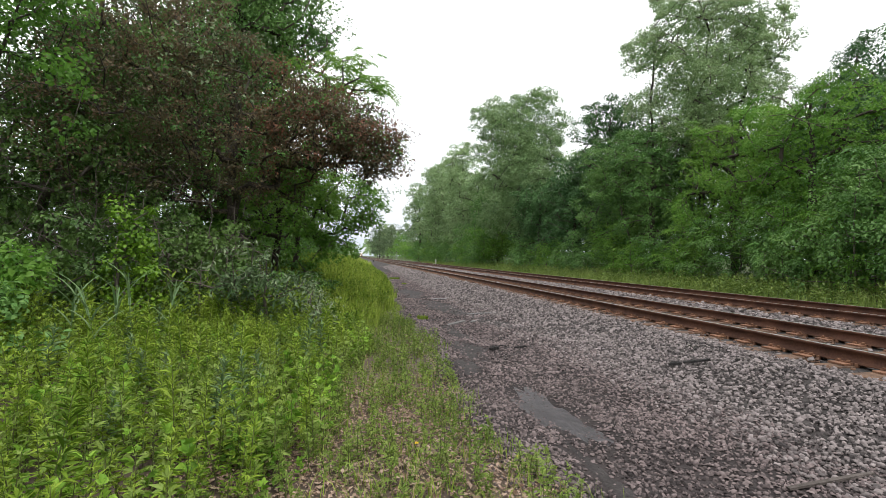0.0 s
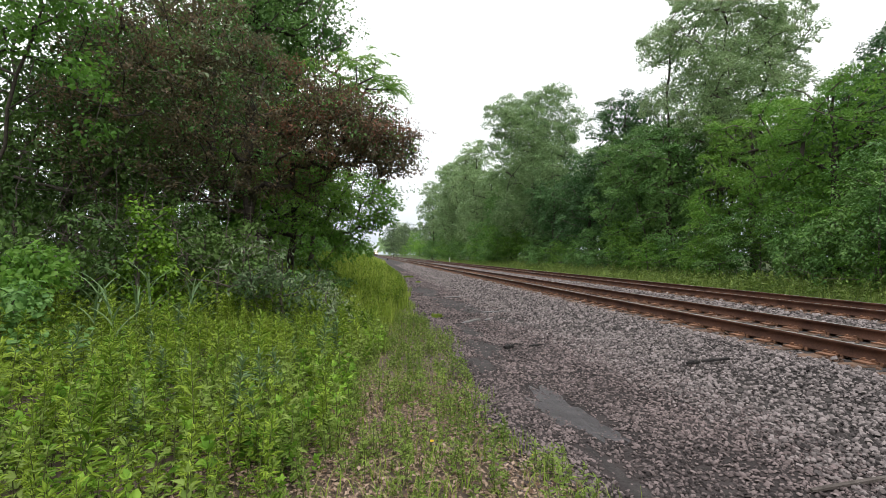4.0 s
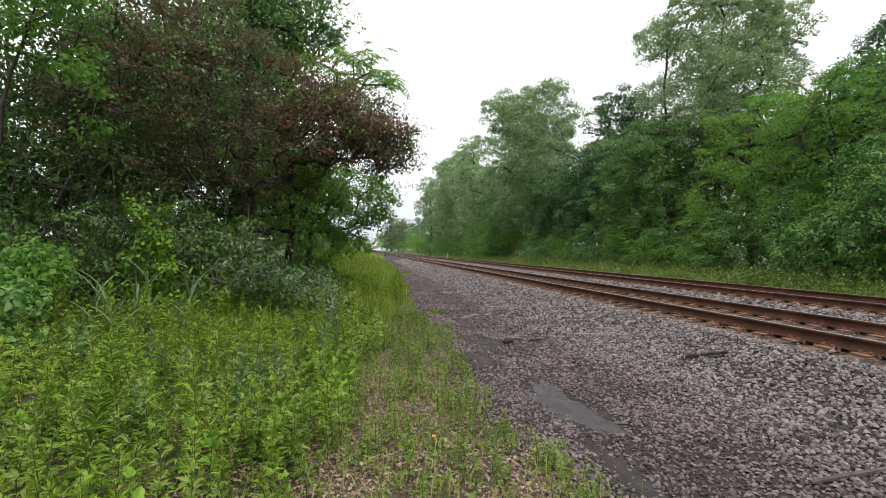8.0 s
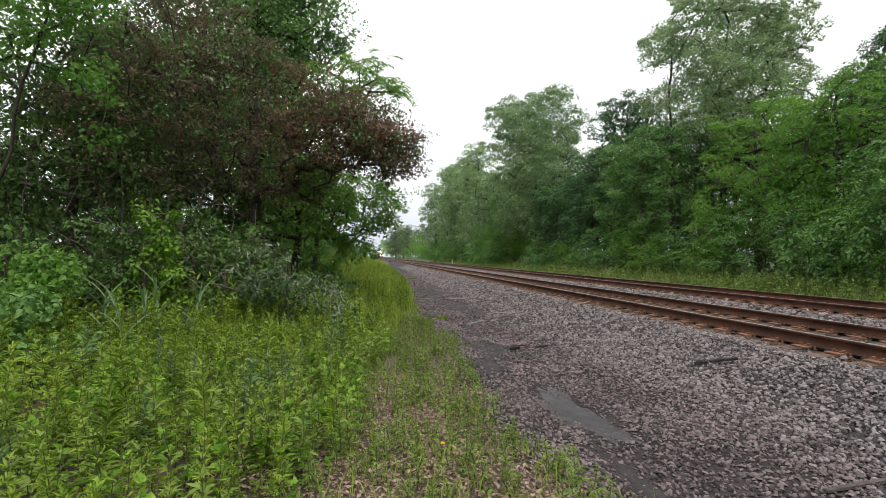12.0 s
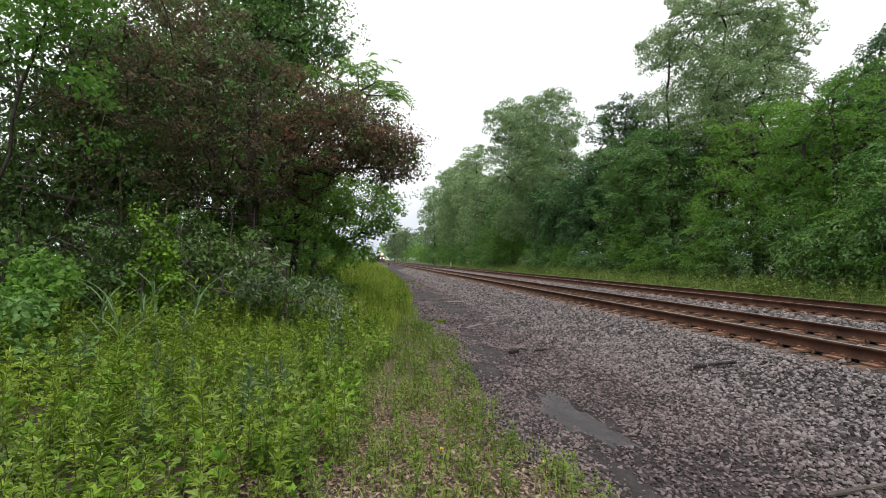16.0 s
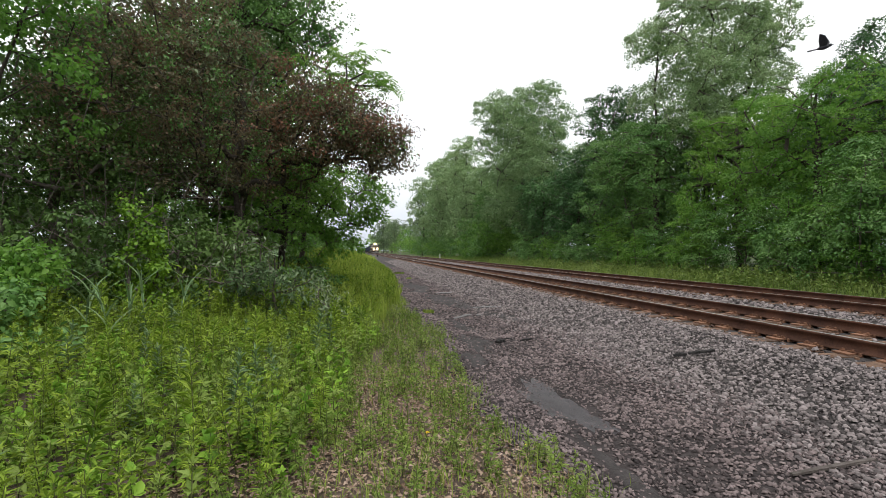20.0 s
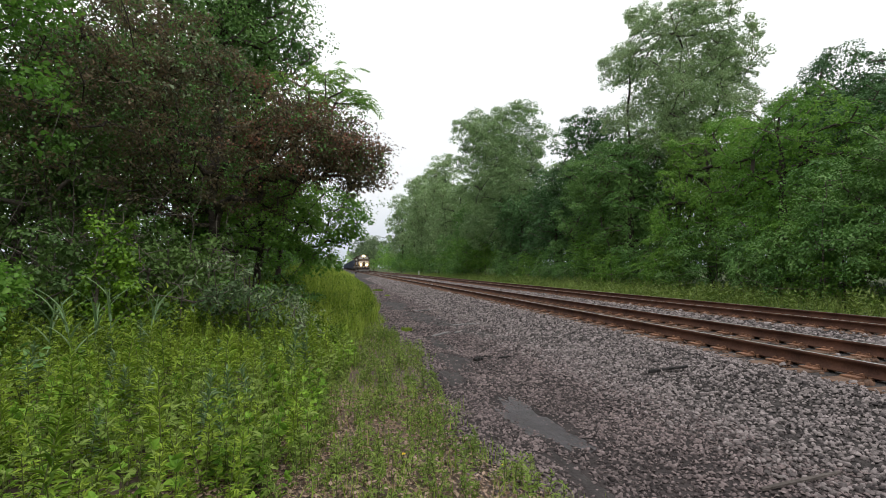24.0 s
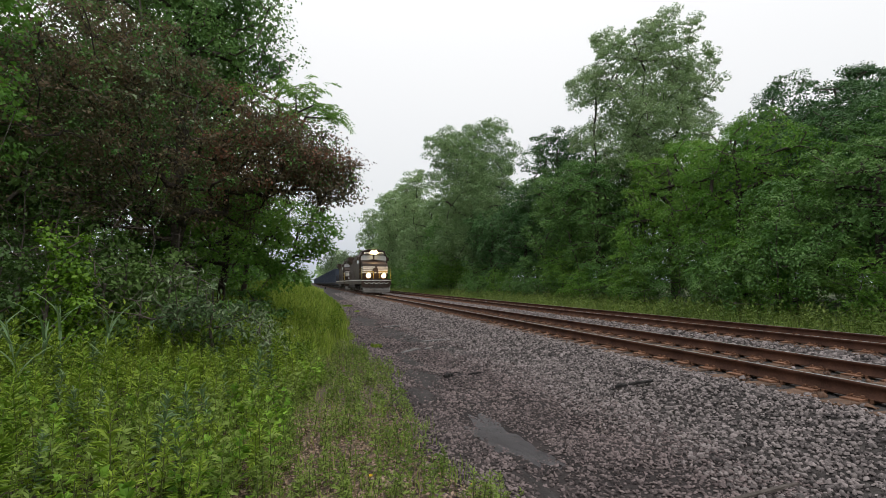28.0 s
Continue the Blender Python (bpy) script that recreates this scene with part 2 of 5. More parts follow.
M_straw = surface("dry_straw", (0.16, 0.115, 0.06), (0.4, 0.31, 0.18), 4.0, 0.85, 0.0, island=0.8, spread=0.9)
M_litter = surface("dry_leaf_litter", (0.14, 0.085, 0.055), (0.42, 0.31, 0.24), 6.0, 0.9, 0.1, island=0.9, spread=0.9)

F_cotton = foliage("cottonwood_leaf", (0.155, 0.255, 0.108), (0.225, 0.34, 0.148), (0.305, 0.415, 0.195), 0.38, vary=0.2)
F_dark = foliage("dark_maple_leaf", (0.032, 0.094, 0.028), (0.056, 0.14, 0.042), (0.092, 0.195, 0.06), 0.2, vary=0.2)
# darker leaf green, with the shade under the canopy put into the colour
F_thicket = foliage("shade_darkened_thicket_leaf", (0.038, 0.088, 0.018), (0.066, 0.132, 0.028), (0.11, 0.19, 0.045), 0.25)
F_mid = foliage("mixed_wood_leaf", (0.06, 0.15, 0.034), (0.1, 0.222, 0.052), (0.165, 0.3, 0.078), 0.26, vary=0.2)
F_bright = foliage("bright_understorey_leaf", (0.070, 0.176, 0.024), (0.127, 0.275, 0.040), (0.209, 0.374, 0.066), 0.48, vary=0.26)
F_brown = foliage("bronze_leaf", (0.060, 0.066, 0.031), (0.114, 0.102, 0.054), (0.180, 0.126, 0.072), 0.45, patch=0.9)
F_russet = foliage("russet_leaf", (0.085, 0.05, 0.032), (0.15, 0.08, 0.048), (0.26, 0.118, 0.07), 0.4, patch=0.9)
F_vine = foliage("vine_leaf", (0.07, 0.16, 0.012), (0.14, 0.27, 0.02), (0.22, 0.38, 0.035), 0.32)
F_silver = foliage("silver_shrub_leaf", (0.06, 0.11, 0.045), (0.12, 0.18, 0.085), (0.26, 0.32, 0.19), 0.15, gloss=0.12)
F_weed = foliage("weed_leaf", (0.065, 0.13, 0.012), (0.16, 0.26, 0.025), (0.28, 0.385, 0.05), 0.25, patch=1.6, gloss=0.12)
F_grass = foliage("grass_blade", (0.11, 0.19, 0.02), (0.19, 0.285, 0.034), (0.31, 0.385, 0.075), 0.25, patch=0.5, gloss=0.12)
F_mugwort = foliage("mugwort_leaf", (0.08, 0.135, 0.025), (0.15, 0.235, 0.042), (0.25, 0.34, 0.08), 0.3, patch=1.6, gloss=0.12)
F_bramble = foliage("bramble_leaf", (0.07, 0.16, 0.018), (0.15, 0.3, 0.032), (0.27, 0.44, 0.06), 0.28, patch=1.4, gloss=0.12)
F_reed = foliage("reed_leaf", (0.08, 0.15, 0.06), (0.13, 0.22, 0.09), (0.2, 0.29, 0.14), 0.25)
F_verge = foliage("verge_grass_blade", (0.1, 0.165, 0.03), (0.17, 0.25, 0.05), (0.27, 0.34, 0.09), 0.22, patch=0.4)
# leaf green paled and greyed: distance haze mixed into the colour
F_hazy = foliage("haze_paled_far_leaf", (0.115, 0.205, 0.08), (0.175, 0.285, 0.115), (0.245, 0.365, 0.155), 0.34, vary=0.2)
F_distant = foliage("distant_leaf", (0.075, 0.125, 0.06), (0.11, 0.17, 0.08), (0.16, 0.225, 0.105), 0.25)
F_stem = surface("green_stem", (0.06, 0.09, 0.025), (0.14, 0.15, 0.05), 5.0, 0.7, 0.1)

# ---- ground ----
GX = np.array([-400, -60, -14, -7, -4, -2, -0.6, 0.7, 1.3, 2.0, 2.45, 3.1, 3.8, 4.5, 5.25, 8.35, 8.9, 9.55, 12.6, 13.8, 16, 21, 30, 60, 400])
GZ = np.array([1.0, 1.0, 0.6, 0.42, 0.32, 0.2, 0.1, 0.03, 0.0, -0.035, -0.03, 0.0, 0.05, 0.15, 0.3, 0.3, 0.25, 0.3, 0.3, 0.08, 0.05, 0.25, 0.5, 1.0, 1.0])


def gz(x, y):
    """The height of the ground."""
    x, y = np.asarray(x, float), np.asarray(y, float)
    z = np.interp(x, GX, GZ)
    s = np.clip((y - 8) / 18, 0, 1)
    bank = np.exp(-((x + 3.6) / 3.4) ** 2) * 0.7 * s * s * (3 - 2 * s)
    rough = 0.018 * np.sin(2.1 * x + 1.3 * y) * np.sin(1.7 * y - 0.6 * x) + 0.01 * np.sin(5.3 * x - 2.2 * y) * np.sin(4.1 * y)
    rough = np.where((x > 5.2) & (x < 12.7), rough * 0.3, rough)
    dip = 0.035 * np.exp(-((x - 2.12 + 0.1 * (y - 4.75)) / 0.24) ** 2 - ((y - 4.75) / 0.7) ** 2)
    return z + bank + rough - dip


def strip(lo, hi, n):
    return list(np.linspace(lo, hi, n, endpoint=False))


def ground_sheet():
    xs = np.array(strip(-3000, -400, 4) + strip(-400, -60, 6) + strip(-60, -14, 12) + strip(-14, -4, 25) + strip(-4, 1.4, 30) + strip(1.4, 3.0, 22) + strip(3.0, 5.3, 16)
                  + strip(5.3, 13.9, 36) + strip(13.9, 30, 24) + strip(30, 60, 8) + strip(60, 400, 6) + strip(400, 3000, 4) + [3000])
    ys = np.array(strip(-3000, -200, 5) + strip(-200, -12, 12) + strip(-12, 1, 20) + strip(1, 3.5, 14) + strip(3.5, 6, 30) + strip(6, 16, 56) + strip(16, 60, 60)
                  + strip(60, 300, 40) + strip(300, 900, 20) + strip(900, 4000, 6) + [4000])
    X, Y = np.meshgrid(xs, ys)
    Z = gz(X, Y)
    v = np.stack([X, Y, Z], -1).reshape(-1, 3)
    nx, ny = len(xs), len(ys)
    i = (np.arange(ny - 1)[:, None] * nx + np.arange(nx - 1)[None]).reshape(-1, 1)
    f = np.concatenate([i, i + 1, i + nx + 1, i + nx], 1)
    me = quick_mesh("ground", v, f, [M_ground, M_path, M_bed, M_far], smooth=True)
    cx, cy = v[f].mean(1)[:, 0], v[f].mean(1)[:, 1]
    edge = path_edge(cy)
    zone = np.where(cx < edge, 0, np.where(cx < 3.6, 1, np.where(cx < 13.6, 2, 3)))
    zone = np.where(cx < -14, 3, zone)
    me.polygons.foreach_set("material_index", zone.astype(np.int32))
    tagged(new("ground", me), "broad ground of soil, cinder path and ballast bed", "ground", kind="structure")


def path_edge(y):
    """Where the weeds give way to the path."""
    y = np.asarray(y, float)
    return 1.25 + 0.12 * np.sin(0.9 * y) + 0.08 * np.sin(2.3 * y + 1) + np.clip((y - 18) / 60, 0, 0.8)


def weed_edge(y):
    """Where the dense weeds give way to open litter."""
    y = np.asarray(y, float)
    return np.interp(y, [2, 4, 7, 11, 16, 30, 60], [-0.5, -0.35, 0.0, 0.42, 1.2, 1.8, 2.0]) + 0.12 * np.sin(1.9 * y)


ground_sheet()


# ---- stones ----
def stone_shapes(count, sides, flat):
    """A few angular, flattish stones: broken polygons with a smaller, tilted top."""
    out = []
    for _ in range(count):
        k = int(rng.integers(sides - 1, sides + 1))
        a = (np.arange(k) + rng.uniform(-0.28, 0.28, k)) * 2 * np.pi / k
        rad = rng.uniform(0.72, 1.12, k)
        ring = np.stack([np.cos(a) * rad, np.sin(a) * rad * rng.uniform(0.55, 0.85)], 1)
        slope, shift = rng.normal(0, 0.16, 2), rng.normal(0, 0.1, 2)
        top = ring * rng.uniform(0.68, 0.92, (k, 1)) + shift
        low = np.concatenate([ring, np.full((k, 1), -flat)], 1)
        high = np.concatenate([top, (flat * rng.uniform(0.75, 1.1) + top @ slope)[:, None]], 1)
        i = np.arange(k)
        j = (i + 1) % k
        f = np.concatenate([np.stack([i, j, k + j], 1), np.stack([i, k + j, k + i], 1), np.stack([np.full(k - 2, k), k + i[1:-1], k + i[2:]], 1)])
        out.append((np.concatenate([low, high]), f))
    return out


def scatter_stones(x, y, size, shapes, tilt, sink, lift=0.0):
    pieces = []
    pick = rng.integers(0, len(shapes), len(x))
    for k, (v, f) in enumerate(shapes):
        m = pick == k
        n = int(m.sum())
        if not n:
            continue
        a, t1, t2 = rng.uniform(0, 2 * np.pi, n), rng.normal(0, tilt, n), rng.normal(0, tilt, n)
        ca, sa = np.cos(a), np.sin(a)
        rz = np.zeros((n, 3, 3))
        rz[:, 0, 0], rz[:, 0, 1], rz[:, 1, 0], rz[:, 1, 1], rz[:, 2, 2] = ca, -sa, sa, ca, 1
        rx = np.zeros((n, 3, 3))
        rx[:, 0, 0], rx[:, 1, 1], rx[:, 1, 2], rx[:, 2, 1], rx[:, 2, 2] = 1, np.cos(t1), -np.sin(t1), np.sin(t1), np.cos(t1)
        ry = np.zeros((n, 3, 3))
        ry[:, 1, 1], ry[:, 0, 0], ry[:, 0, 2], ry[:, 2, 0], ry[:, 2, 2] = 1, np.cos(t2), np.sin(t2), -np.sin(t2), np.cos(t2)
        w = np.einsum("nij,kj->nki", rz @ rx @ ry, v) * (size[m] * rng.uniform(0.7, 1.25, n))[:, None, None]
        c = np.stack([x[m], y[m], gz(x[m], y[m]) + size[m] * sink + lift * rng.uniform(0, 1, n)], 1)
        w += c[:, None]
        pieces.append((w.reshape(-1, 3), (np.arange(n)[:, None, None] * len(v) + f[None]).reshape(-1, 3)))
    return joined(pieces)


def spots(x0, x1, y0, y1, per_m2):
    n = int((x1 - x0) * (y1 - y0) * per_m2)
    return rng.uniform(x0, x1, n), rng.uniform(y0, y1, n)


T1, T2, GAUGE, RAIL_TOP, TIE_STEP = 6.8, 11.05, 0.7525, 0.51, 0.5


WET = [(2.08, 4.7, 0.27, 1.0, 0.06), (1.88, 3.05, 0.09, 0.75, 0.0)]
MUDDY = [(2.0, 8.0, 0.28, 0.75, 0.0), (1.65, 6.7, 0.2, 0.55, -0.1), (3.5, 10.3, 0.26, 1.7, 0.25), (2.15, 9.9, 0.18, 0.9, 0.1), (2.7, 15.0, 0.5, 2.0, 0.1), (2.4, 20.0, 0.5, 2.8, 0.0), (3.0, 13.0, 0.28, 1.1, 0.15)]


def soft_streak(x, y, streaks):
    """0 to 1: how far a place lies inside long worn streaks of the path, with ragged edges."""
    best = np.zeros(np.shape(x))
    wave = 0.22 * np.sin(5.1 * y + 3 * x) + 0.16 * np.sin(11.3 * y - 7 * x)
    for cx, cy, w, h, skew in streaks:
        q = ((x - cx + skew * (y - cy)) / w) ** 2 + ((y - cy) / h) ** 2
        best = np.maximum(best, np.clip(1.6 - q - wave, 0, 1))
    return best


def lay_stones():
    big, plain, small = stone_shapes(16, 5, 0.33), stone_shapes(8, 5, 0.36), stone_shapes(16, 5, 0.22)
    zones = [(3.2, 5.6, 1.2, 8, 920, 0.029), (2.9, 5.6, 8, 15, 380, 0.037), (3.3, 5.6, 15, 34, 190, 0.046), (3.6, 5.5, 34, 70, 60, 0.065),
             (5.6, 8.3, 2, 22, 110, 0.044), (5.6, 8.3, 22, 50, 30, 0.075), (8.3, 10.0, 4, 40, 150, 0.052), (8.3, 10.0, 40, 70, 35, 0.085),
             (10.0, 13.4, 6, 40, 50, 0.06), (3.9, 5.6, -6, 1.2, 240, 0.046), (5.6, 13.4, -6, 5, 60, 0.055)]
    got, stained = [], []
    for x0, x1, y0, y1, per, s in zones:
        x, y = spots(x0, x1, y0, y1, per)
        keep = (rng.uniform(0, 1, len(x)) < np.clip((x - 3.0) / 0.9, 0.1, 1))
        for t in (T1, T2):
            for r in (-GAUGE, GAUGE):
                keep &= np.abs(x - t - r) > 0.2
            on_tie = (np.abs(x - t) < 1.34) & (np.abs((y / TIE_STEP) % 1 - 0.5) < 0.29)
            keep &= ~on_tie | (rng.uniform(0, 1, len(x)) < 0.12) | (np.abs(x - t) > 1.24)
        x, y = x[keep], y[keep]
        near = np.minimum.reduce([np.abs(x - t - r) for t in (T1, T2) for r in (-GAUGE, GAUGE)])
        rusty = rng.uniform(0, 1, len(x)) < np.maximum(np.clip(1.5 - near / 0.34, 0, 0.9), np.where(np.minimum(np.abs(x - T1), np.abs(x - T2)) < 0.8, 0.75, 0))
        for group, sel in ((got, ~rusty), (stained, rusty)):
            if sel.any():
                group.append(scatter_stones(x[sel], y[sel], s * rng.uniform(0.5, 1.15, int(sel.sum())), big if y0 < 5 and x0 < 5 else plain, 0.36, 0.14, 0.02))
    v, f = joined(got)
    tagged(new("ballast", quick_mesh("ballast", v, f, M_stone)), "grey angular crushed stone heaped along the railway tracks", "ballast", kind="stuff")
    v, f = joined(stained)
    tagged(new("rusty_ballast", quick_mesh("rusty_ballast", v, f, M_ruststone)), "rust-stained brown crushed stone beside the rails", "ballast", kind="stuff")
    got = []
    for x0, x1, y0, y1, per, s in [(0.8, 3.9, 1.2, 6, 1400, 0.025), (0.8, 3.9, 6, 11, 640, 0.034), (0.9, 3.7, 11, 20, 300, 0.043), (1.2, 3.7, 20, 45, 110, 0.055), (0.9, 4.3, -6, 1.2, 180, 0.042)]:
        x, y = spots(x0, x1, y0, y1, per)
        wet = soft_streak(x, y, WET)
        keep = rng.uniform(0, 1, len(x)) > np.maximum(0.7 * wet, 0.84 * soft_streak(x, y, MUDDY))
        keep &= rng.uniform(0, 1, len(x)) < np.clip((x - path_edge(y) + 0.35) / 0.4, 0.05, 1)
        x, y = x[keep], y[keep]
        got.append(scatter_stones(x, y, s * rng.uniform(0.4, 1.15, len(x)) * (1 - 0.25 * wet[keep]), small, 0.34, 0.14, 0.012))
    v, f = joined(got)
    tagged(new("path_gravel", quick_mesh("path_gravel", v, f, M_chip)), "flat grey-brown gravel chips trodden into the service path", "gravel", kind="stuff")


lay_stones()


def mud_sheet(name, streak, material, label, category, lift):
    """A thin film of mud or water over a worn streak, following the ground."""
    cx, cy, w, h, skew = streak
    bm = bmesh.new()
    rings, n = 9, 44
    grid = []
    for k in range(rings + 1):
        row = []
        for i in range(n):
            a = 2 * math.pi * i / n
            q = k / rings * (0.95 + 0.2 * math.sin(3 * a + cy) + 0.13 * math.sin(7 * a + cx) + 0.08 * math.sin(13 * a))
            y = cy + h * q * math.sin(a)
            x = cx - skew * (y - cy) + w * q * math.cos(a)
            row.append(bm.verts.new((x, y, float(gz(x, y)) + lift * (1 - (k / rings) ** 3 * 1.3))))
        grid.append(row)
    for p, q in zip(grid[:-1], grid[1:]):
        for i in range(n):
            bm.faces.new((p[i], p[(i + 1) % n], q[(i + 1) % n], q[i]))
    bmesh.ops.remove_doubles(bm, verts=bm.verts, dist=0.0005)
    tagged(part(name, bm, material, None, smooth=True), label, category, kind="structure")


M_water = surface("thin_muddy_water", (0.02, 0.017, 0.019), (0.06, 0.052, 0.057), 7.0, 0.4, 0.5, fine=9, spec=0.45)
M_wetmud = surface("dark_damp_mud", (0.016, 0.013, 0.013), (0.05, 0.043, 0.042), 5.0, 0.75, 0.6, fine=9)
mud_sheet("puddle", WET[0], M_water, "shallow muddy puddle drying in a wheel rut", "puddle", 0.016)
mud_sheet("wet_rut", WET[1], M_wetmud, "narrow damp wheel rut worn into the gravel", "mud", 0.012)
for _s in MUDDY:
    mud_sheet("mud_patch", _s, M_wetmud, "dark damp mud worn bare in the gravel path", "mud", 0.012)


# ---- railway tracks ----
def rail_mesh(y0, y1):
    """Flat-bottomed rail: foot, web and head with a rounded top, in straight lengths."""
    half = [(0.07, 0.0), (0.07, 0.012), (0.014, 0.03), (0.010, 0.12), (0.034, 0.135), (0.037, 0.158), (0.028, 0.17)]
    prof = half + [(-x, z) for x, z in half[::-1]]
    ys = [y0] + [y for y in range(int(y0) + 6, int(y1), 6)][:60] + [y1]
    v = np.array([(x, y, z) for y in ys for x, z in prof])
    n = len(prof)
    f, mi = [], []
    for s in range(len(ys) - 1):
        for k in range(n):
            f.append((s * n + k, s * n + (k + 1) % n, (s + 1) * n + (k + 1) % n, (s + 1) * n + k))
            mi.append(1 if k == 6 else 0)
    me = quick_mesh("rail", v, np.array(f), [M_rust, M_railtop])
    me.polygons.foreach_set("material_index", np.array(mi, np.int32))
    return me


def tie_mesh():
    bm = bmesh.new()
    box(bm, -1.3, 1.3, -0.115, 0.115, -0.18, 0, 0.012)
    me = bpy.data.meshes.new("tie")
    bm.to_mesh(me)
    bm.free()
    me.materials.append(M_tie)
    return me


def plate_mesh():
    """Tie plate with shoulders, four spike heads and anchors."""
    bm = bmesh.new()
    box(bm, -0.21, 0.21, -0.1, 0.1, 0.0, 0.02)
    for s in (-1, 1):
        box(bm, s * 0.085 - 0.012, s * 0.085 + 0.012, -0.1, 0.1, 0.018, 0.034)
        for y in (-0.06, 0.06):
            box(bm, s * 0.09 - 0.02, s * 0.09 + 0.02, y - 0.013, y + 0.013, 0.03, 0.055)
        box(bm, s * 0.06 - 0.02, s * 0.06 + 0.02, -0.155, -0.12, -0.02, 0.03)
    me = bpy.data.meshes.new("tie_plate")
    bm.to_mesh(me)
    bm.free()
    me.materials.append(M_plate)
    return me


def railway_track(cx, label, y_ties):
    t = thing("railway_track", (cx, 0, 0), label=label, category="railway track", group="railway tracks")
    base = RAIL_TOP - 0.17
    for s in (-1, 1):
        r = child("rail", rail_mesh(-60, 1400), t, "rust-brown steel rail with a polished top")
        r.location = (s * GAUGE, 0, base)
    tie, plate = tie_mesh(), plate_mesh()
    n = int(y_ties / TIE_STEP)
    for i in range(n):
        y = (i + 0.5) * TIE_STEP - 2
        o = child("tie", tie, t)
        o.location = (rng.normal(0, 0.02), y, base - 0.02 + rng.normal(0, 0.003))
        o.rotation_euler = (0, 0, rng.normal(0, 0.012))
        for s in (-1, 1):
            p = child("tie_plate", plate, t)
            p.location = (s * GAUGE, y + rng.normal(0, 0.01), base - 0.016)
    rest_v, rest_f = [], []
    for i in range(int((420 - y_ties) / TIE_STEP)):
        y = y_ties - 2 + (i + 0.5) * TIE_STEP
        c = np.array([(x, y + d, z) for z in (base - 0.15, base - 0.02) for x, d in ((-1.3, -0.115), (1.3, -0.115), (1.3, 0.115), (-1.3, 0.115))])
        rest_v.append(c)
        rest_f.append(np.array([(4, 5, 6, 7), (0, 1, 5, 4), (1, 2, 6, 5), (2, 3, 7, 6), (3, 0, 4, 7)]) + 8 * i)
    o = child("distant_ties", quick_mesh("distant_ties", np.concatenate(rest_v), np.concatenate(rest_f), M_tie), t)
    tagged(o, kind="stuff")
    return t


def tracks():
    railway_track(T1, "rusty steel railway track on wooden ties in grey ballast", 60)
    railway_track(T2, "second rusty railway track on wooden ties beyond the first", 50)


tracks()


# ---- trees ----
def skeleton_of(base, top, envelope, targets, radius, seed, wander=0.12, inner=0.45, lobed=False):
    """A trunk from base to top, and limbs that reach random targets in the envelope (ellipsoids).
    Returns tubes (a, b, ra, rb) and the targets."""
    r = np.random.default_rng(seed)
    base, top = np.array(base, float), np.array(top, float)
    pos, par = [base], [-1]
    n = 9
    side = r.normal(0, 0.016, (n + 1, 3)) * np.linalg.norm(top - base) * 0.5
    for i in range(1, n + 1):
        pos.append(base + (top - base) * i / n + side[i] * (1, 1, 0))
        par.append(i - 1)
    vol = np.array([e[3] * e[4] * e[5] for e in envelope]) ** 0.67
    pick = r.choice(len(envelope), targets, p=vol / vol.sum())
    E = np.array(envelope)[pick]
    d = unit(r.normal(size=(targets, 3)))
    if lobed:
        heart = np.array(envelope[0][:3])
        face = unit(unit((E[:, :3] - heart) / E[0, 3:] + 1e-6) * 0.8 + np.array([0, 0, 0.75]))
        d = unit(d - 2 * np.minimum((d * face).sum(1), 0)[:, None] * face)
    goal = E[:, :3] + d * E[:, 3:] * (r.uniform(0.08, 1.0, targets) ** inner)[:, None]
    mid_axis = base + (top - base) * 0.55
    order = np.argsort(np.linalg.norm((goal - mid_axis) * (1, 1, 0.7), axis=1))
    goal = goal[order]
    for g in goal:
        P = np.array(pos)
        low = P[:, 2] - g[2]
        dist = np.linalg.norm(P - g, axis=1) + np.clip(low, 0, None) * 0.8
        dist[:3] += 3
        k = int(np.argmin(dist))
        a = P[k]
        L = np.linalg.norm(g - a)
        steps = max(1, min(4, int(L / 0.7)))
        last = k
        for s in range(1, steps + 1):
            u = s / steps
            p = a + (g - a) * u + r.normal(0, wander, 3) * L * 0.5 * (1 - u) + np.array([0, 0, 0.12 * L * math.sin(math.pi * u)])
            pos.append(p)
            par.append(last)
            last = len(pos) - 1
    pos, par = np.array(pos), np.array(par)
    load = np.ones(len(pos))
    for i in range(len(pos) - 1, 0, -1):
        load[par[i]] += load[i]
    rad = radius * (load / load[0]) ** 0.43
    a, b = pos[par[1:]], pos[1:]
    ra = np.minimum(rad[par[1:]], rad[1:] * 1.5 + 0.004)
    ra[:9] = rad[par[1:10]]
    return (a, b, ra, rad[1:]), goal


def spray(r, goal, per, spread, size, flat=0.7, up=0.55, shape=0.6, round_leaf=False, lean=0.0):
    """Leaves round the ends of twigs."""
    n = len(goal) * per
    c = np.repeat(goal, per, 0)
    off = unit(r.normal(size=(n, 3))) * (r.uniform(0, 1, n) ** 0.5)[:, None] * spread * (1, 1, flat)
    scale = np.repeat(r.uniform(0.6, 1.35, len(goal)), per)[:, None]
    pts = c + off * scale
    out = unit(off + 1e-4)
    normal = unit(r.normal(size=(n, 3)) * 0.36 + np.array([0, 0, up]) + out * 0.6)
    axis = unit(np.cross(normal, r.normal(size=(n, 3)))) + np.array([0, 0, -0.35 - lean])
    L = size * r.uniform(0.55, 1.4, n)
    make = broad_blades if round_leaf else leaf_blades
    return make(pts, axis, normal, L, L * shape)


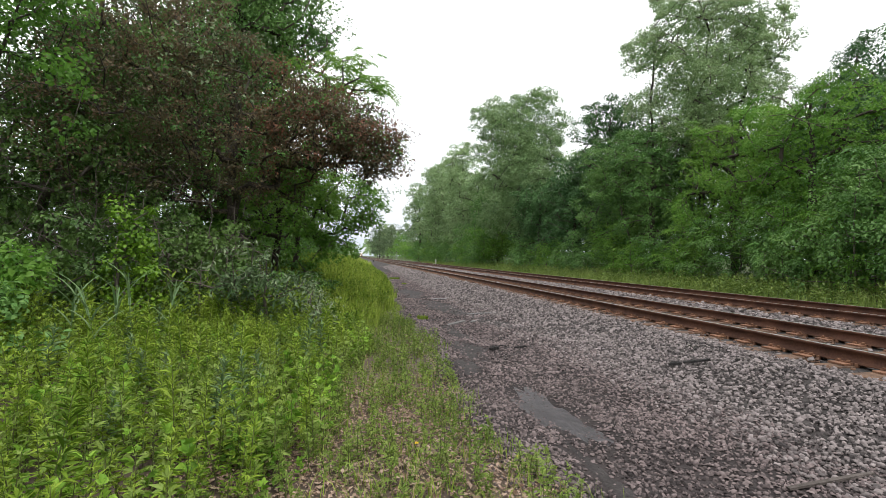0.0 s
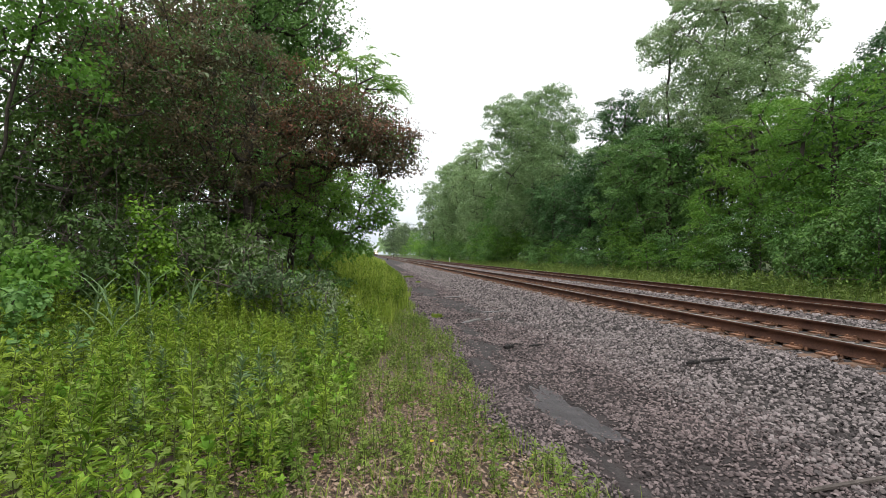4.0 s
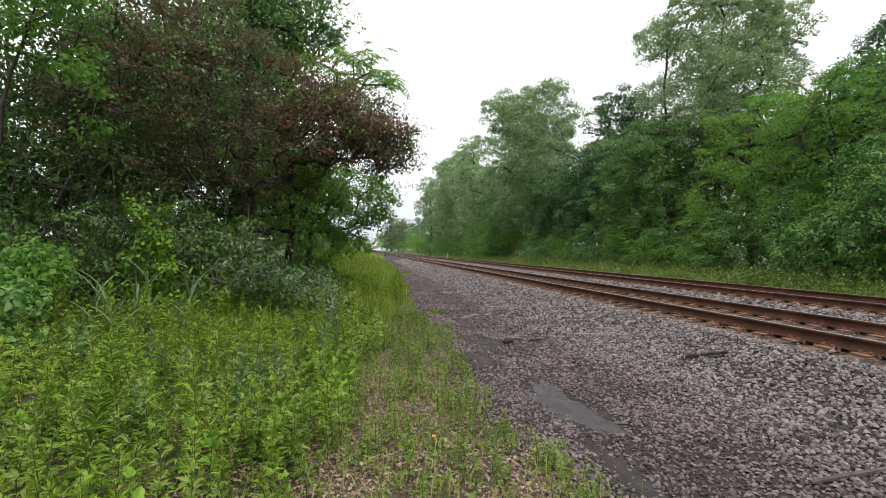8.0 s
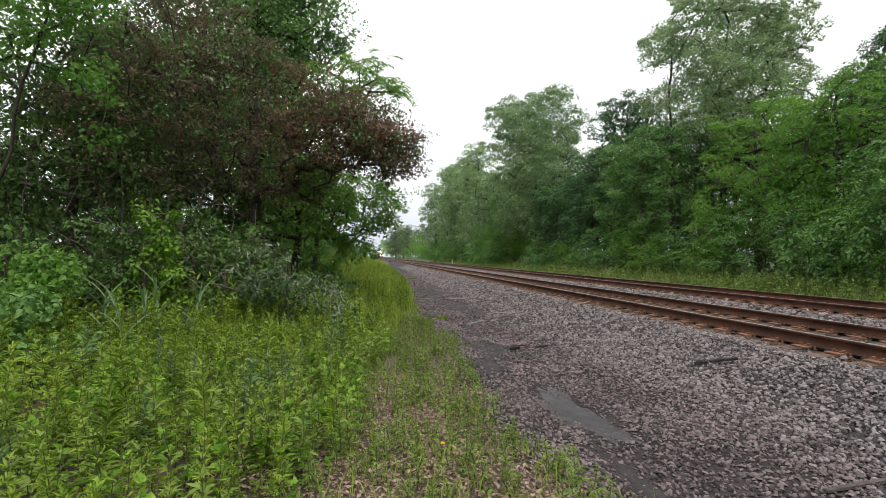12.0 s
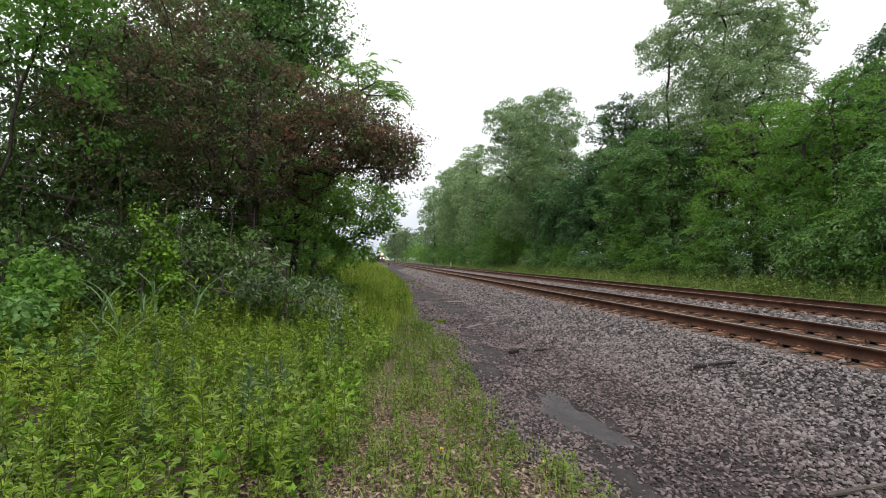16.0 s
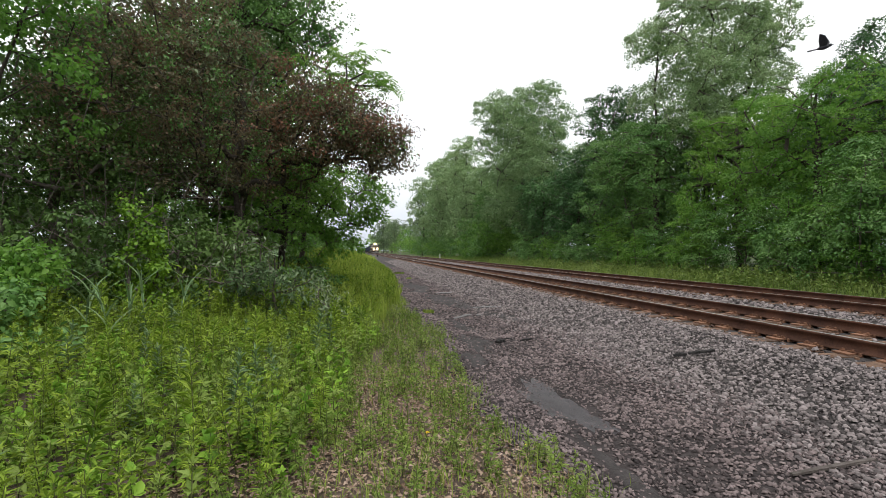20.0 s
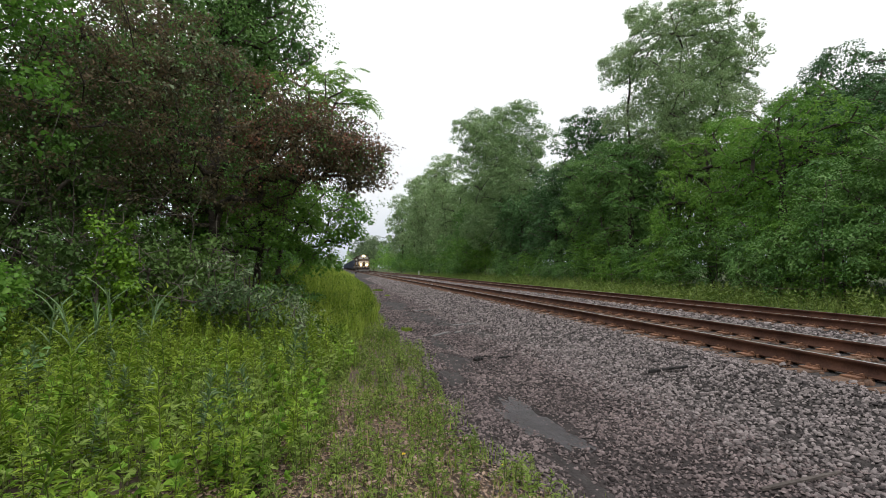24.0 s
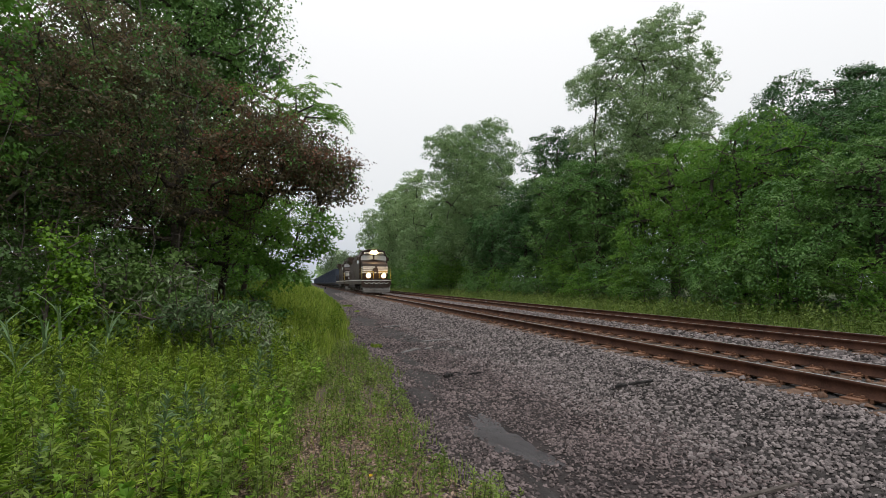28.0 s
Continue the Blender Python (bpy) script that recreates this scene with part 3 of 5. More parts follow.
def layers(r, goal, per, spread, size, shape=0.6, droop=0.45):
    """Flat overlapping tiers of leaves that hang outwards from the ends of the limbs."""
    n = len(goal) * per
    a = r.uniform(0, 6.28, n)
    u = r.uniform(0, 1, n) ** 0.6
    scale = np.repeat(r.uniform(0.6, 1.4, len(goal)), per)
    tilt = np.repeat(r.normal(0, 0.28, (len(goal), 2)), per, 0)
    out = np.stack([np.cos(a), np.sin(a), np.zeros(n)], 1)
    off = out * (u * spread * scale)[:, None]
    off[:, 2] = (tilt * off[:, :2]).sum(1) - droop * spread * scale * u ** 2 + r.normal(0, 0.09, n) * spread
    normal = unit(np.array([0, 0, 1.0]) + out * (0.5 * u)[:, None] + r.normal(size=(n, 3)) * 0.2)
    axis = unit(out + r.normal(size=(n, 3)) * 0.45 + np.array([0, 0, -0.45]))
    L = size * r.uniform(0.55, 1.4, n)
    return leaf_blades(np.repeat(goal, per, 0) + off, axis, normal, L, L * shape)


def domes(r, goal, per, spread, size, shape=0.7):
    """Clumps of leaves that lie like shingles over small domes, hollow and shaded below."""
    n = len(goal) * per
    R = np.repeat(spread * r.uniform(0.5, 1.25, len(goal)), per)[:, None]
    out = goal - goal.mean(0)
    lean = np.repeat(unit(unit(out) * 0.75 + np.array([0, 0, 0.8]) + r.normal(0, 0.2, out.shape)), per, 0)
    d = unit(r.normal(size=(n, 3)))
    low = np.minimum((d * lean).sum(1) + 0.12, 0)[:, None]
    d = unit(d - 2 * low * lean)
    pts = np.repeat(goal, per, 0) + d * R * r.uniform(0.66, 1.06, (n, 1)) * (1, 1, 0.72)
    normal = unit(d * 0.85 + np.array([0, 0, 0.4]) + r.normal(0, 0.17, (n, 3)))
    axis = unit(d * (0.9, 0.9, 0.2) + r.normal(0, 0.45, (n, 3)) + np.array([0, 0, -0.5]))
    L = (size * r.uniform(0.55, 1.4, n))[:, None]
    side = unit(np.cross(axis, normal)) * L * shape * 0.5
    low = pts + axis * L * 0.2
    v = np.stack([low - side, pts + axis * L, low + side], 1)
    return v.reshape(-1, 3), np.arange(3 * n).reshape(-1, 3)


def fronds(r, goal, per, reach, leaflet, pairs=8):
    """Compound leaves: arching stalks with paired drooping leaflets."""
    n = len(goal) * per
    c = np.repeat(goal, per, 0) + r.normal(0, 0.12, (n, 3))
    ang, el = r.uniform(0, 6.28, n), r.uniform(-0.1, 0.6, n)
    d = np.stack([np.cos(ang) * np.cos(el), np.sin(ang) * np.cos(el), np.sin(el)], 1)
    L = reach * r.uniform(0.6, 1.2, n)
    side = unit(np.cross(d, np.array([[0, 0, 1.0]])))
    u = (np.arange(pairs) + 1.5) / (pairs + 1)
    line = c[:, None] + d[:, None] * (L[:, None] * u[None])[..., None] - np.array([0, 0, 1.0]) * (L[:, None] * 0.55 * u[None] ** 2)[..., None]
    pts, ax = [], []
    for s in (-1, 1):
        pts.append(line.reshape(-1, 3))
        a = side[:, None] * s + d[:, None] * 0.45 + np.array([0, 0, -0.35]) + r.normal(0, 0.12, line.shape)
        ax.append(a.reshape(-1, 3))
    pts, ax = np.concatenate(pts), np.concatenate(ax)
    nm = np.array([[0, 0, 1.0]]) + r.normal(0, 0.3, pts.shape)
    ll = leaflet * r.uniform(0.7, 1.2, len(pts))
    return leaf_blades(pts, ax, nm, ll, ll * 0.33)


def tree(at, label, top, envelope, leaf, targets=120, per=60, spread=0.6, size=0.12, radius=0.2, seed=1, bark=None, name="tree",
         flat=0.7, shape=0.6, group="", extra=(), trunk_sides=5, category="tree", lean=0.0, inner=0.45, up=0.55, compound=0.0, filler=0, filler_size=0.5, tiers=False, round_leaf=False, domed=False, lobed=False, deep=0.8):
    """A tree as a thing: trunk and limbs, twigs, crown. Coordinates are relative to its foot."""
    r = np.random.default_rng(seed)
    z0 = float(gz(at[0], at[1])) - 0.05
    t = thing(name, (at[0], at[1], z0), label=label, category=category, group=group)
    (a, b, ra, rb), goal = skeleton_of((0, 0, 0), top, envelope, targets, radius, seed, inner=inner, lobed=lobed)
    thick = rb > radius * 0.24
    thick[:9] = True
    v, f = tubes(a[thick], b[thick], ra[thick], rb[thick], trunk_sides)
    child("trunk", quick_mesh("trunk", v, f, bark or M_bark, smooth=True), t)
    if (~thick).any():
        v, f = tubes(a[~thick], b[~thick], ra[~thick], rb[~thick], 3)
        tagged(child("branchwork", quick_mesh("branchwork", v, f, bark or M_twig), t), kind="stuff")
    if compound:
        v, f = fronds(r, goal, per, compound, size)
    elif domed:
        v, f = domes(r, goal, per, spread, size, shape)
    elif tiers:
        v, f = layers(r, goal, per, spread, size, shape)
    else:
        v, f = spray(r, goal, per, spread, size, flat, up, shape=shape, lean=lean, round_leaf=round_leaf)
    tagged(child("crown", quick_mesh("crown", v, f, leaf), t), kind="stuff")
    if filler:
        E = np.array(envelope)
        vol = E[:, 3] * E[:, 4] * E[:, 5]
        p = E[r.choice(len(E), filler, p=vol / vol.sum())]
        q = p[:, :3] + unit(r.normal(size=(filler, 3))) * p[:, 3:] * (r.uniform(0, 1, filler) ** 0.4)[:, None] * deep
        L = filler_size * r.uniform(0.6, 1.3, filler)
        v, f = leaf_blades(q, unit(r.normal(size=(filler, 3)) * 0.5 + np.array([0, 0, -1.0])), unit(r.normal(size=(filler, 3)) * (1, 1, 0.2)), L, L * 0.75)
        if domed:
            v, f = v.reshape(-1, 4, 3)[:, 1:].reshape(-1, 3), np.arange(3 * filler).reshape(-1, 3)
        tagged(child("inner_foliage", quick_mesh("inner_foliage", v, f, leaf), t), kind="stuff")
    for nm, mt, low, high, share, k, sz, left, right in extra:
        zz = goal[:, 2]
        sel = goal[(zz >= low) & (zz <= high) & (goal[:, 0] > left) & (goal[:, 0] < right) & (r.uniform(0, 1, len(goal)) < share)]
        if len(sel):
            v, f = spray(r, sel + r.normal(0, spread * 0.5, sel.shape), k, spread, sz, flat, shape=shape, lean=lean)
            tagged(child(nm, quick_mesh(nm, v, f, mt), t), kind="stuff")
    return t


def lumps(seed, h, w, bare, n):
    """A crown between the bare stem and the height h, w wide: an ovoid core with lobes all over it."""
    r = np.random.default_rng(seed)
    mid_z, half = bare + (h - bare) * 0.5, (h - bare) * 0.5
    out = [(0, 0, mid_z, w * 0.38, w * 0.38, half * 0.79)]
    count = 4 * n
    for i in range(count):
        c = 1 - 2 * (i + 0.5) / count
        ring = math.sqrt(1 - c * c) ** 0.7
        ang = i * 2.39996 + r.uniform(-0.35, 0.35)
        q, s = r.uniform(0.75, 1.12), r.uniform(0.13, 0.24)
        out.append((w * 0.35 * ring * q * math.cos(ang), w * 0.35 * ring * q * math.sin(ang), mid_z + half * 0.79 * c * r.uniform(0.9, 1.04), w * s, w * s, min(half * s * 1.1, w * s * 1.35)))
    return out


def wood_tree(at, h, w, leaf, seed, label, detail=1.0, bare=0.18, n=6, size=0.24, group="trees beyond the tracks", name="tree", radius=0.22, clump=0.0, thick=1.0):
    env = lumps(seed, h, w, h * bare, n)
    spread = clump or 0.4 + 1.8 * size
    targets = int(h * w * 1.3 * detail * thick / spread ** 1.3)
    per = int(3.0 * spread ** 2 / (size * size * 0.35))
    return tree(at, label, (0, 0, h * 0.88), env, leaf, targets, per, spread, size, radius, seed, group=group, shape=0.7, flat=0.6, name=name, inner=0.2, up=0.35,
                filler=int(h * w * (75 if detail > 0.6 else 16) * (0.5 + 0.5 * detail)), filler_size=0.1 + 0.9 * size, deep=0.7, domed=True, lobed=True)


COTTON = "tall cottonwood with grey-green leaves in the lineside wood"
DARK = "dense dark green maple in the lineside wood"
MIXED = "leafy green tree in the lineside wood"


def right_wood():
    """The wall of trees beyond the second track."""
    tall = [(25.0, 30.3, 23.2, 11.8), (20.8, 57.5, 24.5, 14.0), (20.5, 77.0, 17.5, 10.5), (20.0, 98.0, 23.0, 14.0), (18.4, 104.0, 24.5, 9.0), (17.2, 128.0, 22.5, 9.0), (19.2, 84.0, 24.0, 8.5)]
    for i, (x, y, h, w) in enumerate(tall):
        wood_tree((x, y), h, w, F_cotton, 20 + i, COTTON, detail=1.0 if i < 2 else 0.55, bare=(0.3, 0.12)[i] if i < 2 else 0.06, size=(0.14, 0.21, 0.28, 0.3)[min(i, 3)], name="cottonwood", clump=(0.5, 0.75, 1.0, 1.1)[min(i, 3)], thick=0.85)
    mids = [(22.5, 38.6, 16.8, 6.5), (21.5, 43.5, 12.0, 6.5), (20.5, 29.5, 11.0, 6.5), (21.8, 19.0, 10.5, 8.0), (22.5, 24.5, 11.0, 7.5), (21.0, 34.0, 12.0, 7.5),
            (21.5, 12.6, 7.5, 6.5), (27.5, 20.0, 12.0, 8.0), (20.5, 50.0, 10.5, 7.0), (21.0, 67.0, 13.5, 9.0), (28.0, 35.0, 15.0, 8.5), (25.5, 13.0, 9.5, 8.0)]
    for i, (x, y, h, w) in enumerate(mids):
        dark = i in (0, 1, 7, 8, 10)
        wood_tree((x, y), h, w, F_dark if dark else F_bright if i in (3, 4) else F_mid, 40 + i, DARK if dark else MIXED, detail=0.85, bare=0.03, size=0.115 if y < 27 else 0.14 if y < 36 else 0.18, clump=0.45 if y < 27 else 0.56)
    for i, (x, y, h, w) in enumerate([(33.5, 25.8, 14.6, 6.5), (34.0, 21.8, 16.0, 9.0), (31.0, 15.5, 12.0, 8.0), (32.5, 23.0, 14.0, 7.0), (34.0, 17.5, 14.5, 8.5), (31.5, 28.5, 11.0, 6.0)]):
        wood_tree((x, y), h, w, F_dark, 60 + i, DARK, detail=0.9, bare=0.06, size=0.15, n=4)
    back = wood_tree((27.5, 45.0), 13.0, 9.0, F_dark, 80, DARK, detail=0.65, bare=0.02, size=0.25)
    for k, (x, y) in enumerate([(27.0, 51.5), (26.0, 58.0), (27.0, 66.0), (29.5, 27.5), (26.5, 39.5), (28.5, 12.0), (30.0, 5.0), (25.0, 72.0)]):
        s = 0.85 + 0.12 * ((k * 7) % 4) / 3
        copy_thing(back, Matrix.LocRotScale((x, y, float(gz(x, y)) - 0.05), Euler((0, 0, 1.3 * k)), (s, s, s)))
    # this far tree and its copies carry haze in their leaf colour
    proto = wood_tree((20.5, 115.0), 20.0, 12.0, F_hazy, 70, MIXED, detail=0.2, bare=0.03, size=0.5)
    proto2 = wood_tree((21.0, 134.0), 24.5, 12.0, F_cotton, 71, COTTON, detail=0.2, bare=0.04, size=0.5, name="cottonwood")
    r = np.random.default_rng(5)
    rows = [(30.0 + r.normal(0, 2.0), 148 + 14 * k) for k in range(5)] + [(18.0 + r.normal(0, 1.0) + (k % 2) * 6, 275 + 16 * k) for k in range(8)]
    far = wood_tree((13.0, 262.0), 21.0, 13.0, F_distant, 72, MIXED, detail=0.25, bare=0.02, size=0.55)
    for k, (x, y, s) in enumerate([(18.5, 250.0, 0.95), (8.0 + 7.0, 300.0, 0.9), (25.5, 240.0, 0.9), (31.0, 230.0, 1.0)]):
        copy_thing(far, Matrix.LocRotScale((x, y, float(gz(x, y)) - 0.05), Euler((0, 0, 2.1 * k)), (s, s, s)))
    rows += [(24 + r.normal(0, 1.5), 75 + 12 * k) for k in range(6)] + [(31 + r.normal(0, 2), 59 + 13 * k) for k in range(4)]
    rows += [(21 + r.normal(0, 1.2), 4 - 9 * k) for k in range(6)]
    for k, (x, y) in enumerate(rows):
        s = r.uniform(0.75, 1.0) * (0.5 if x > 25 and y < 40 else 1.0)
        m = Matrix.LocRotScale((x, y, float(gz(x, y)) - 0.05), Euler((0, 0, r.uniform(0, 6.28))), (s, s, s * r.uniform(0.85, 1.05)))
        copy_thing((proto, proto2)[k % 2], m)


right_wood()


def bush(at, h, w, leaf, seed, label, targets=40, per=60, spread=0.4, size=0.1, name="bush", group="", shape=0.6, d=None, category="bush", flat=0.7, bark=None, radius=0.04, lean=0.0, compound=0.0, filler=0, tiers=False, round_leaf=False, filler_size=0.11, domed=False):
    d = d or w
    r = np.random.default_rng(seed)
    env = [(r.normal(0, 0.15) * w, r.normal(0, 0.15) * d, h * u, w * q / 2, d * q / 2, h * 0.28) for u, q in ((0.3, 0.95), (0.55, 0.9), (0.78, 0.6))]
    return tree(at, label, (0, 0, h * 0.75), env, leaf, targets, per, spread, size, radius, seed, name=name, group=group, shape=shape, bark=bark or M_twig, trunk_sides=5, category=category, flat=flat, lean=lean, compound=compound, filler=filler, filler_size=filler_size, tiers=tiers, round_leaf=round_leaf, domed=domed)


def right_understorey():
    """Bright young growth along the foot of the wood."""
    r = np.random.default_rng(9)
    protos = []
    for k in range(5):
        leafy = k % 2 == 0
        protos.append(bush((19.2 + 0.5 * (k % 2), 14.0 + 4.6 * k), 3.8 + 0.5 * (k % 3), 4.4, (F_bright, F_mid)[k % 2], 100 + k, "bright green understorey bush at the wood's edge",
                           48 if leafy else 60, 5 if leafy else 150, 0.85 if leafy else 0.5, 0.16 if leafy else 0.1, group="understorey bushes", shape=0.7, compound=0.7 if leafy else 0.0, domed=not leafy, filler=900, filler_size=0.13))
    spots_ = [(19.3 + r.normal(0, 0.6), 10.5 + 3.4 * k + r.normal(0, 0.6)) for k in range(22)] + [(17.8 + r.normal(0, 0.6), 62 + 6.5 * k) for k in range(12)] + [(19 + 5 * (k % 3), 180 + 9 * k) for k in range(6)]
    spots_ += [(20.8 + r.normal(0, 0.6), 9 + 6 * k) for k in range(6)] + [(23.5 + r.normal(0, 1.0), 7 + 3.6 * k) for k in range(6)]
    for k, (x, y) in enumerate(spots_):
        s = r.uniform(0.6, 1.15) * (1.0 if y < 60 else 1.5 if y < 150 else 2.4)
        copy_thing(protos[k % 5], Matrix.LocRotScale((x, y, float(gz(x, y)) - 0.05), Euler((0, 0, r.uniform(0, 6.28))), (s, s, s * r.uniform(0.8, 1.2))))


right_understorey()


# ---- left: the near trees and thicket ----
def left_trees():
    ext = [("green_foliage", F_mid, 2.0, 8.0, 0.25, 30, 0.07, -9, 9), ("russet_foliage", F_russet, 3.4, 6.2, 0.5, 30, 0.07, 0.6, 4.0), ("pale_foliage", F_silver, 4.7, 6.4, 0.4, 26, 0.09, -1.0, 0.9)]
    tree((-2.9, 11.5), "small bronze-leaved tree with spreading grey branches over the weeds", (0.2, 0.0, 5.2),
         [(0.2, -0.2, 4.5, 2.6, 1.8, 1.8), (2.2, -0.6, 4.1, 1.7, 1.0, 0.95), (2.4, -0.5, 4.3, 1.3, 0.9, 0.8), (2.9, -0.7, 3.8, 1.1, 0.8, 0.7), (3.3, -0.7, 3.7, 0.9, 0.8, 0.7), (-1.8, -0.8, 4.1, 1.9, 1.6, 1.8), (-1.7, -0.2, 6.3, 2.2, 1.5, 1.1), (0.0, -0.3, 3.0, 2.0, 1.2, 0.7)],
         F_brown, 1000, 42, 0.36, 0.07, 0.12, 200, flat=0.5, filler=500, filler_size=0.09, name="bronze_tree", extra=ext, bark=M_bark, group="lineside trees by the path")
    tree((-2.2, 13.4), "green tree with drooping lower branches over the grass", (0.3, 0, 5.5),
         [(1.3, -0.2, 2.75, 1.6, 1.2, 1.05), (2.1, 0.0, 2.75, 0.95, 0.9, 0.75), (0.0, -0.9, 2.4, 1.9, 1.2, 1.2), (-1.9, -0.6, 2.6, 1.6, 1.3, 1.4), (1.35, -0.4, 1.75, 0.75, 0.8, 0.7), (1.75, -0.4, 1.6, 0.5, 0.5, 0.5)],
         F_bright, 240, 95, 0.42, 0.09, 0.1, 201, filler=60, filler_size=0.14, domed=True, shape=0.72, group="lineside trees by the path")
    tree((-1.9, 14.6), "slender tree of heaven with long pale green fronds", (0.7, 0, 6.4),
         [(1.4, -0.5, 6.5, 1.2, 0.9, 0.7), (2.2, -0.5, 6.2, 0.7, 0.6, 0.4), (0.6, -0.3, 5.8, 1.3, 1.0, 0.9)], F_bright, 46, 6, 0.5, 0.15, 0.08, 202, group="lineside trees by the path", compound=0.62)
    tree((-4.0, 15.6), "tall green tree rising behind the bronze tree", (0.2, 0, 9.0),
         [(1.6, 0, 8.6, 2.0, 1.8, 1.8), (0.5, 0, 8.0, 1.9, 1.8, 2.0), (0.9, 0, 10.6, 2.3, 1.8, 1.4), (-1.0, -0.4, 6.4, 1.6, 1.4, 1.0)],
         F_mid, 340, 74, 0.6, 0.105, 0.2, 203, filler=700, filler_size=0.18, group="lineside trees by the path", inner=0.35)
    tree((-7.4, 9.6), "leafy young tree with fresh yellow-green leaves", (1.6, -0.4, 5.6),
         [(2.9, -1.5, 5.3, 0.7, 0.7, 0.65), (3.0, -1.5, 3.8, 0.35, 0.5, 0.85), (2.3, -1.2, 6.4, 1.3, 1.0, 0.8), (0.8, 0, 5.8, 1.5, 1.3, 1.2)], F_bright, 120, 44, 0.36, 0.085, 0.03, 204, shape=0.72, round_leaf=True, group="lineside trees by the path")
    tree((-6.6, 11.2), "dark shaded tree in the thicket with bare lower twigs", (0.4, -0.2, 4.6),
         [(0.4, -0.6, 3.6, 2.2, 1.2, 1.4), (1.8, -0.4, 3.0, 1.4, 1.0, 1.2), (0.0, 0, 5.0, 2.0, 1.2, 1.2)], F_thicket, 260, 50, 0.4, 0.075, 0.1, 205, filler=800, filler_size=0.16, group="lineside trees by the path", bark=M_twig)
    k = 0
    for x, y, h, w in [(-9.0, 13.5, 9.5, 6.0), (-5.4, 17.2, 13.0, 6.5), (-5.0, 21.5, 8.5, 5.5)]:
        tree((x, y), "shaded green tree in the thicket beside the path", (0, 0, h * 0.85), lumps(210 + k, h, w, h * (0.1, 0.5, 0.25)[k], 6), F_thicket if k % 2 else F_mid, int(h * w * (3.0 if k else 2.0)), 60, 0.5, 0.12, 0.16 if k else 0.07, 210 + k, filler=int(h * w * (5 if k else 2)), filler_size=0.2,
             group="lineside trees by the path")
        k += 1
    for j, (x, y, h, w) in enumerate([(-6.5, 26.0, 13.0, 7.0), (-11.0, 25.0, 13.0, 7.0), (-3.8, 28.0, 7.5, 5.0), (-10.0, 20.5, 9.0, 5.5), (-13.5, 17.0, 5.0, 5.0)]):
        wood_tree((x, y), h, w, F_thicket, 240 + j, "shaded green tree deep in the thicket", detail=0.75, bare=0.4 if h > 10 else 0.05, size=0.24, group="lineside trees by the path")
    proto = wood_tree((-8.0, 38.0), 11.0, 8.0, F_mid, 230, "leafy green tree behind the grassy bank", detail=0.5, bare=0.06, size=0.36, group="trees behind the bank")
    r = np.random.default_rng(31)
    for j in range(13):
        x, y = -9.5 + r.normal(0, 1.5) - (j % 3) * 3, 46 + 20 * j + max(0, j - 8) * 14
        s = r.uniform(0.6, 0.9)
        copy_thing(proto, Matrix.LocRotScale((x, y, float(gz(x, y)) - 0.05), Euler((0, 0, r.uniform(0, 6.28))), (s, s, s)))
    for j in range(4):
        x, y = -8 + r.normal(0, 1), -4 - 8 * j
        copy_thing(proto, Matrix.LocRotScale((x, y, float(gz(x, y)) - 0.05), Euler((0, 0, r.uniform(0, 6.28))), (0.9, 0.9, 0.9)))


left_trees()


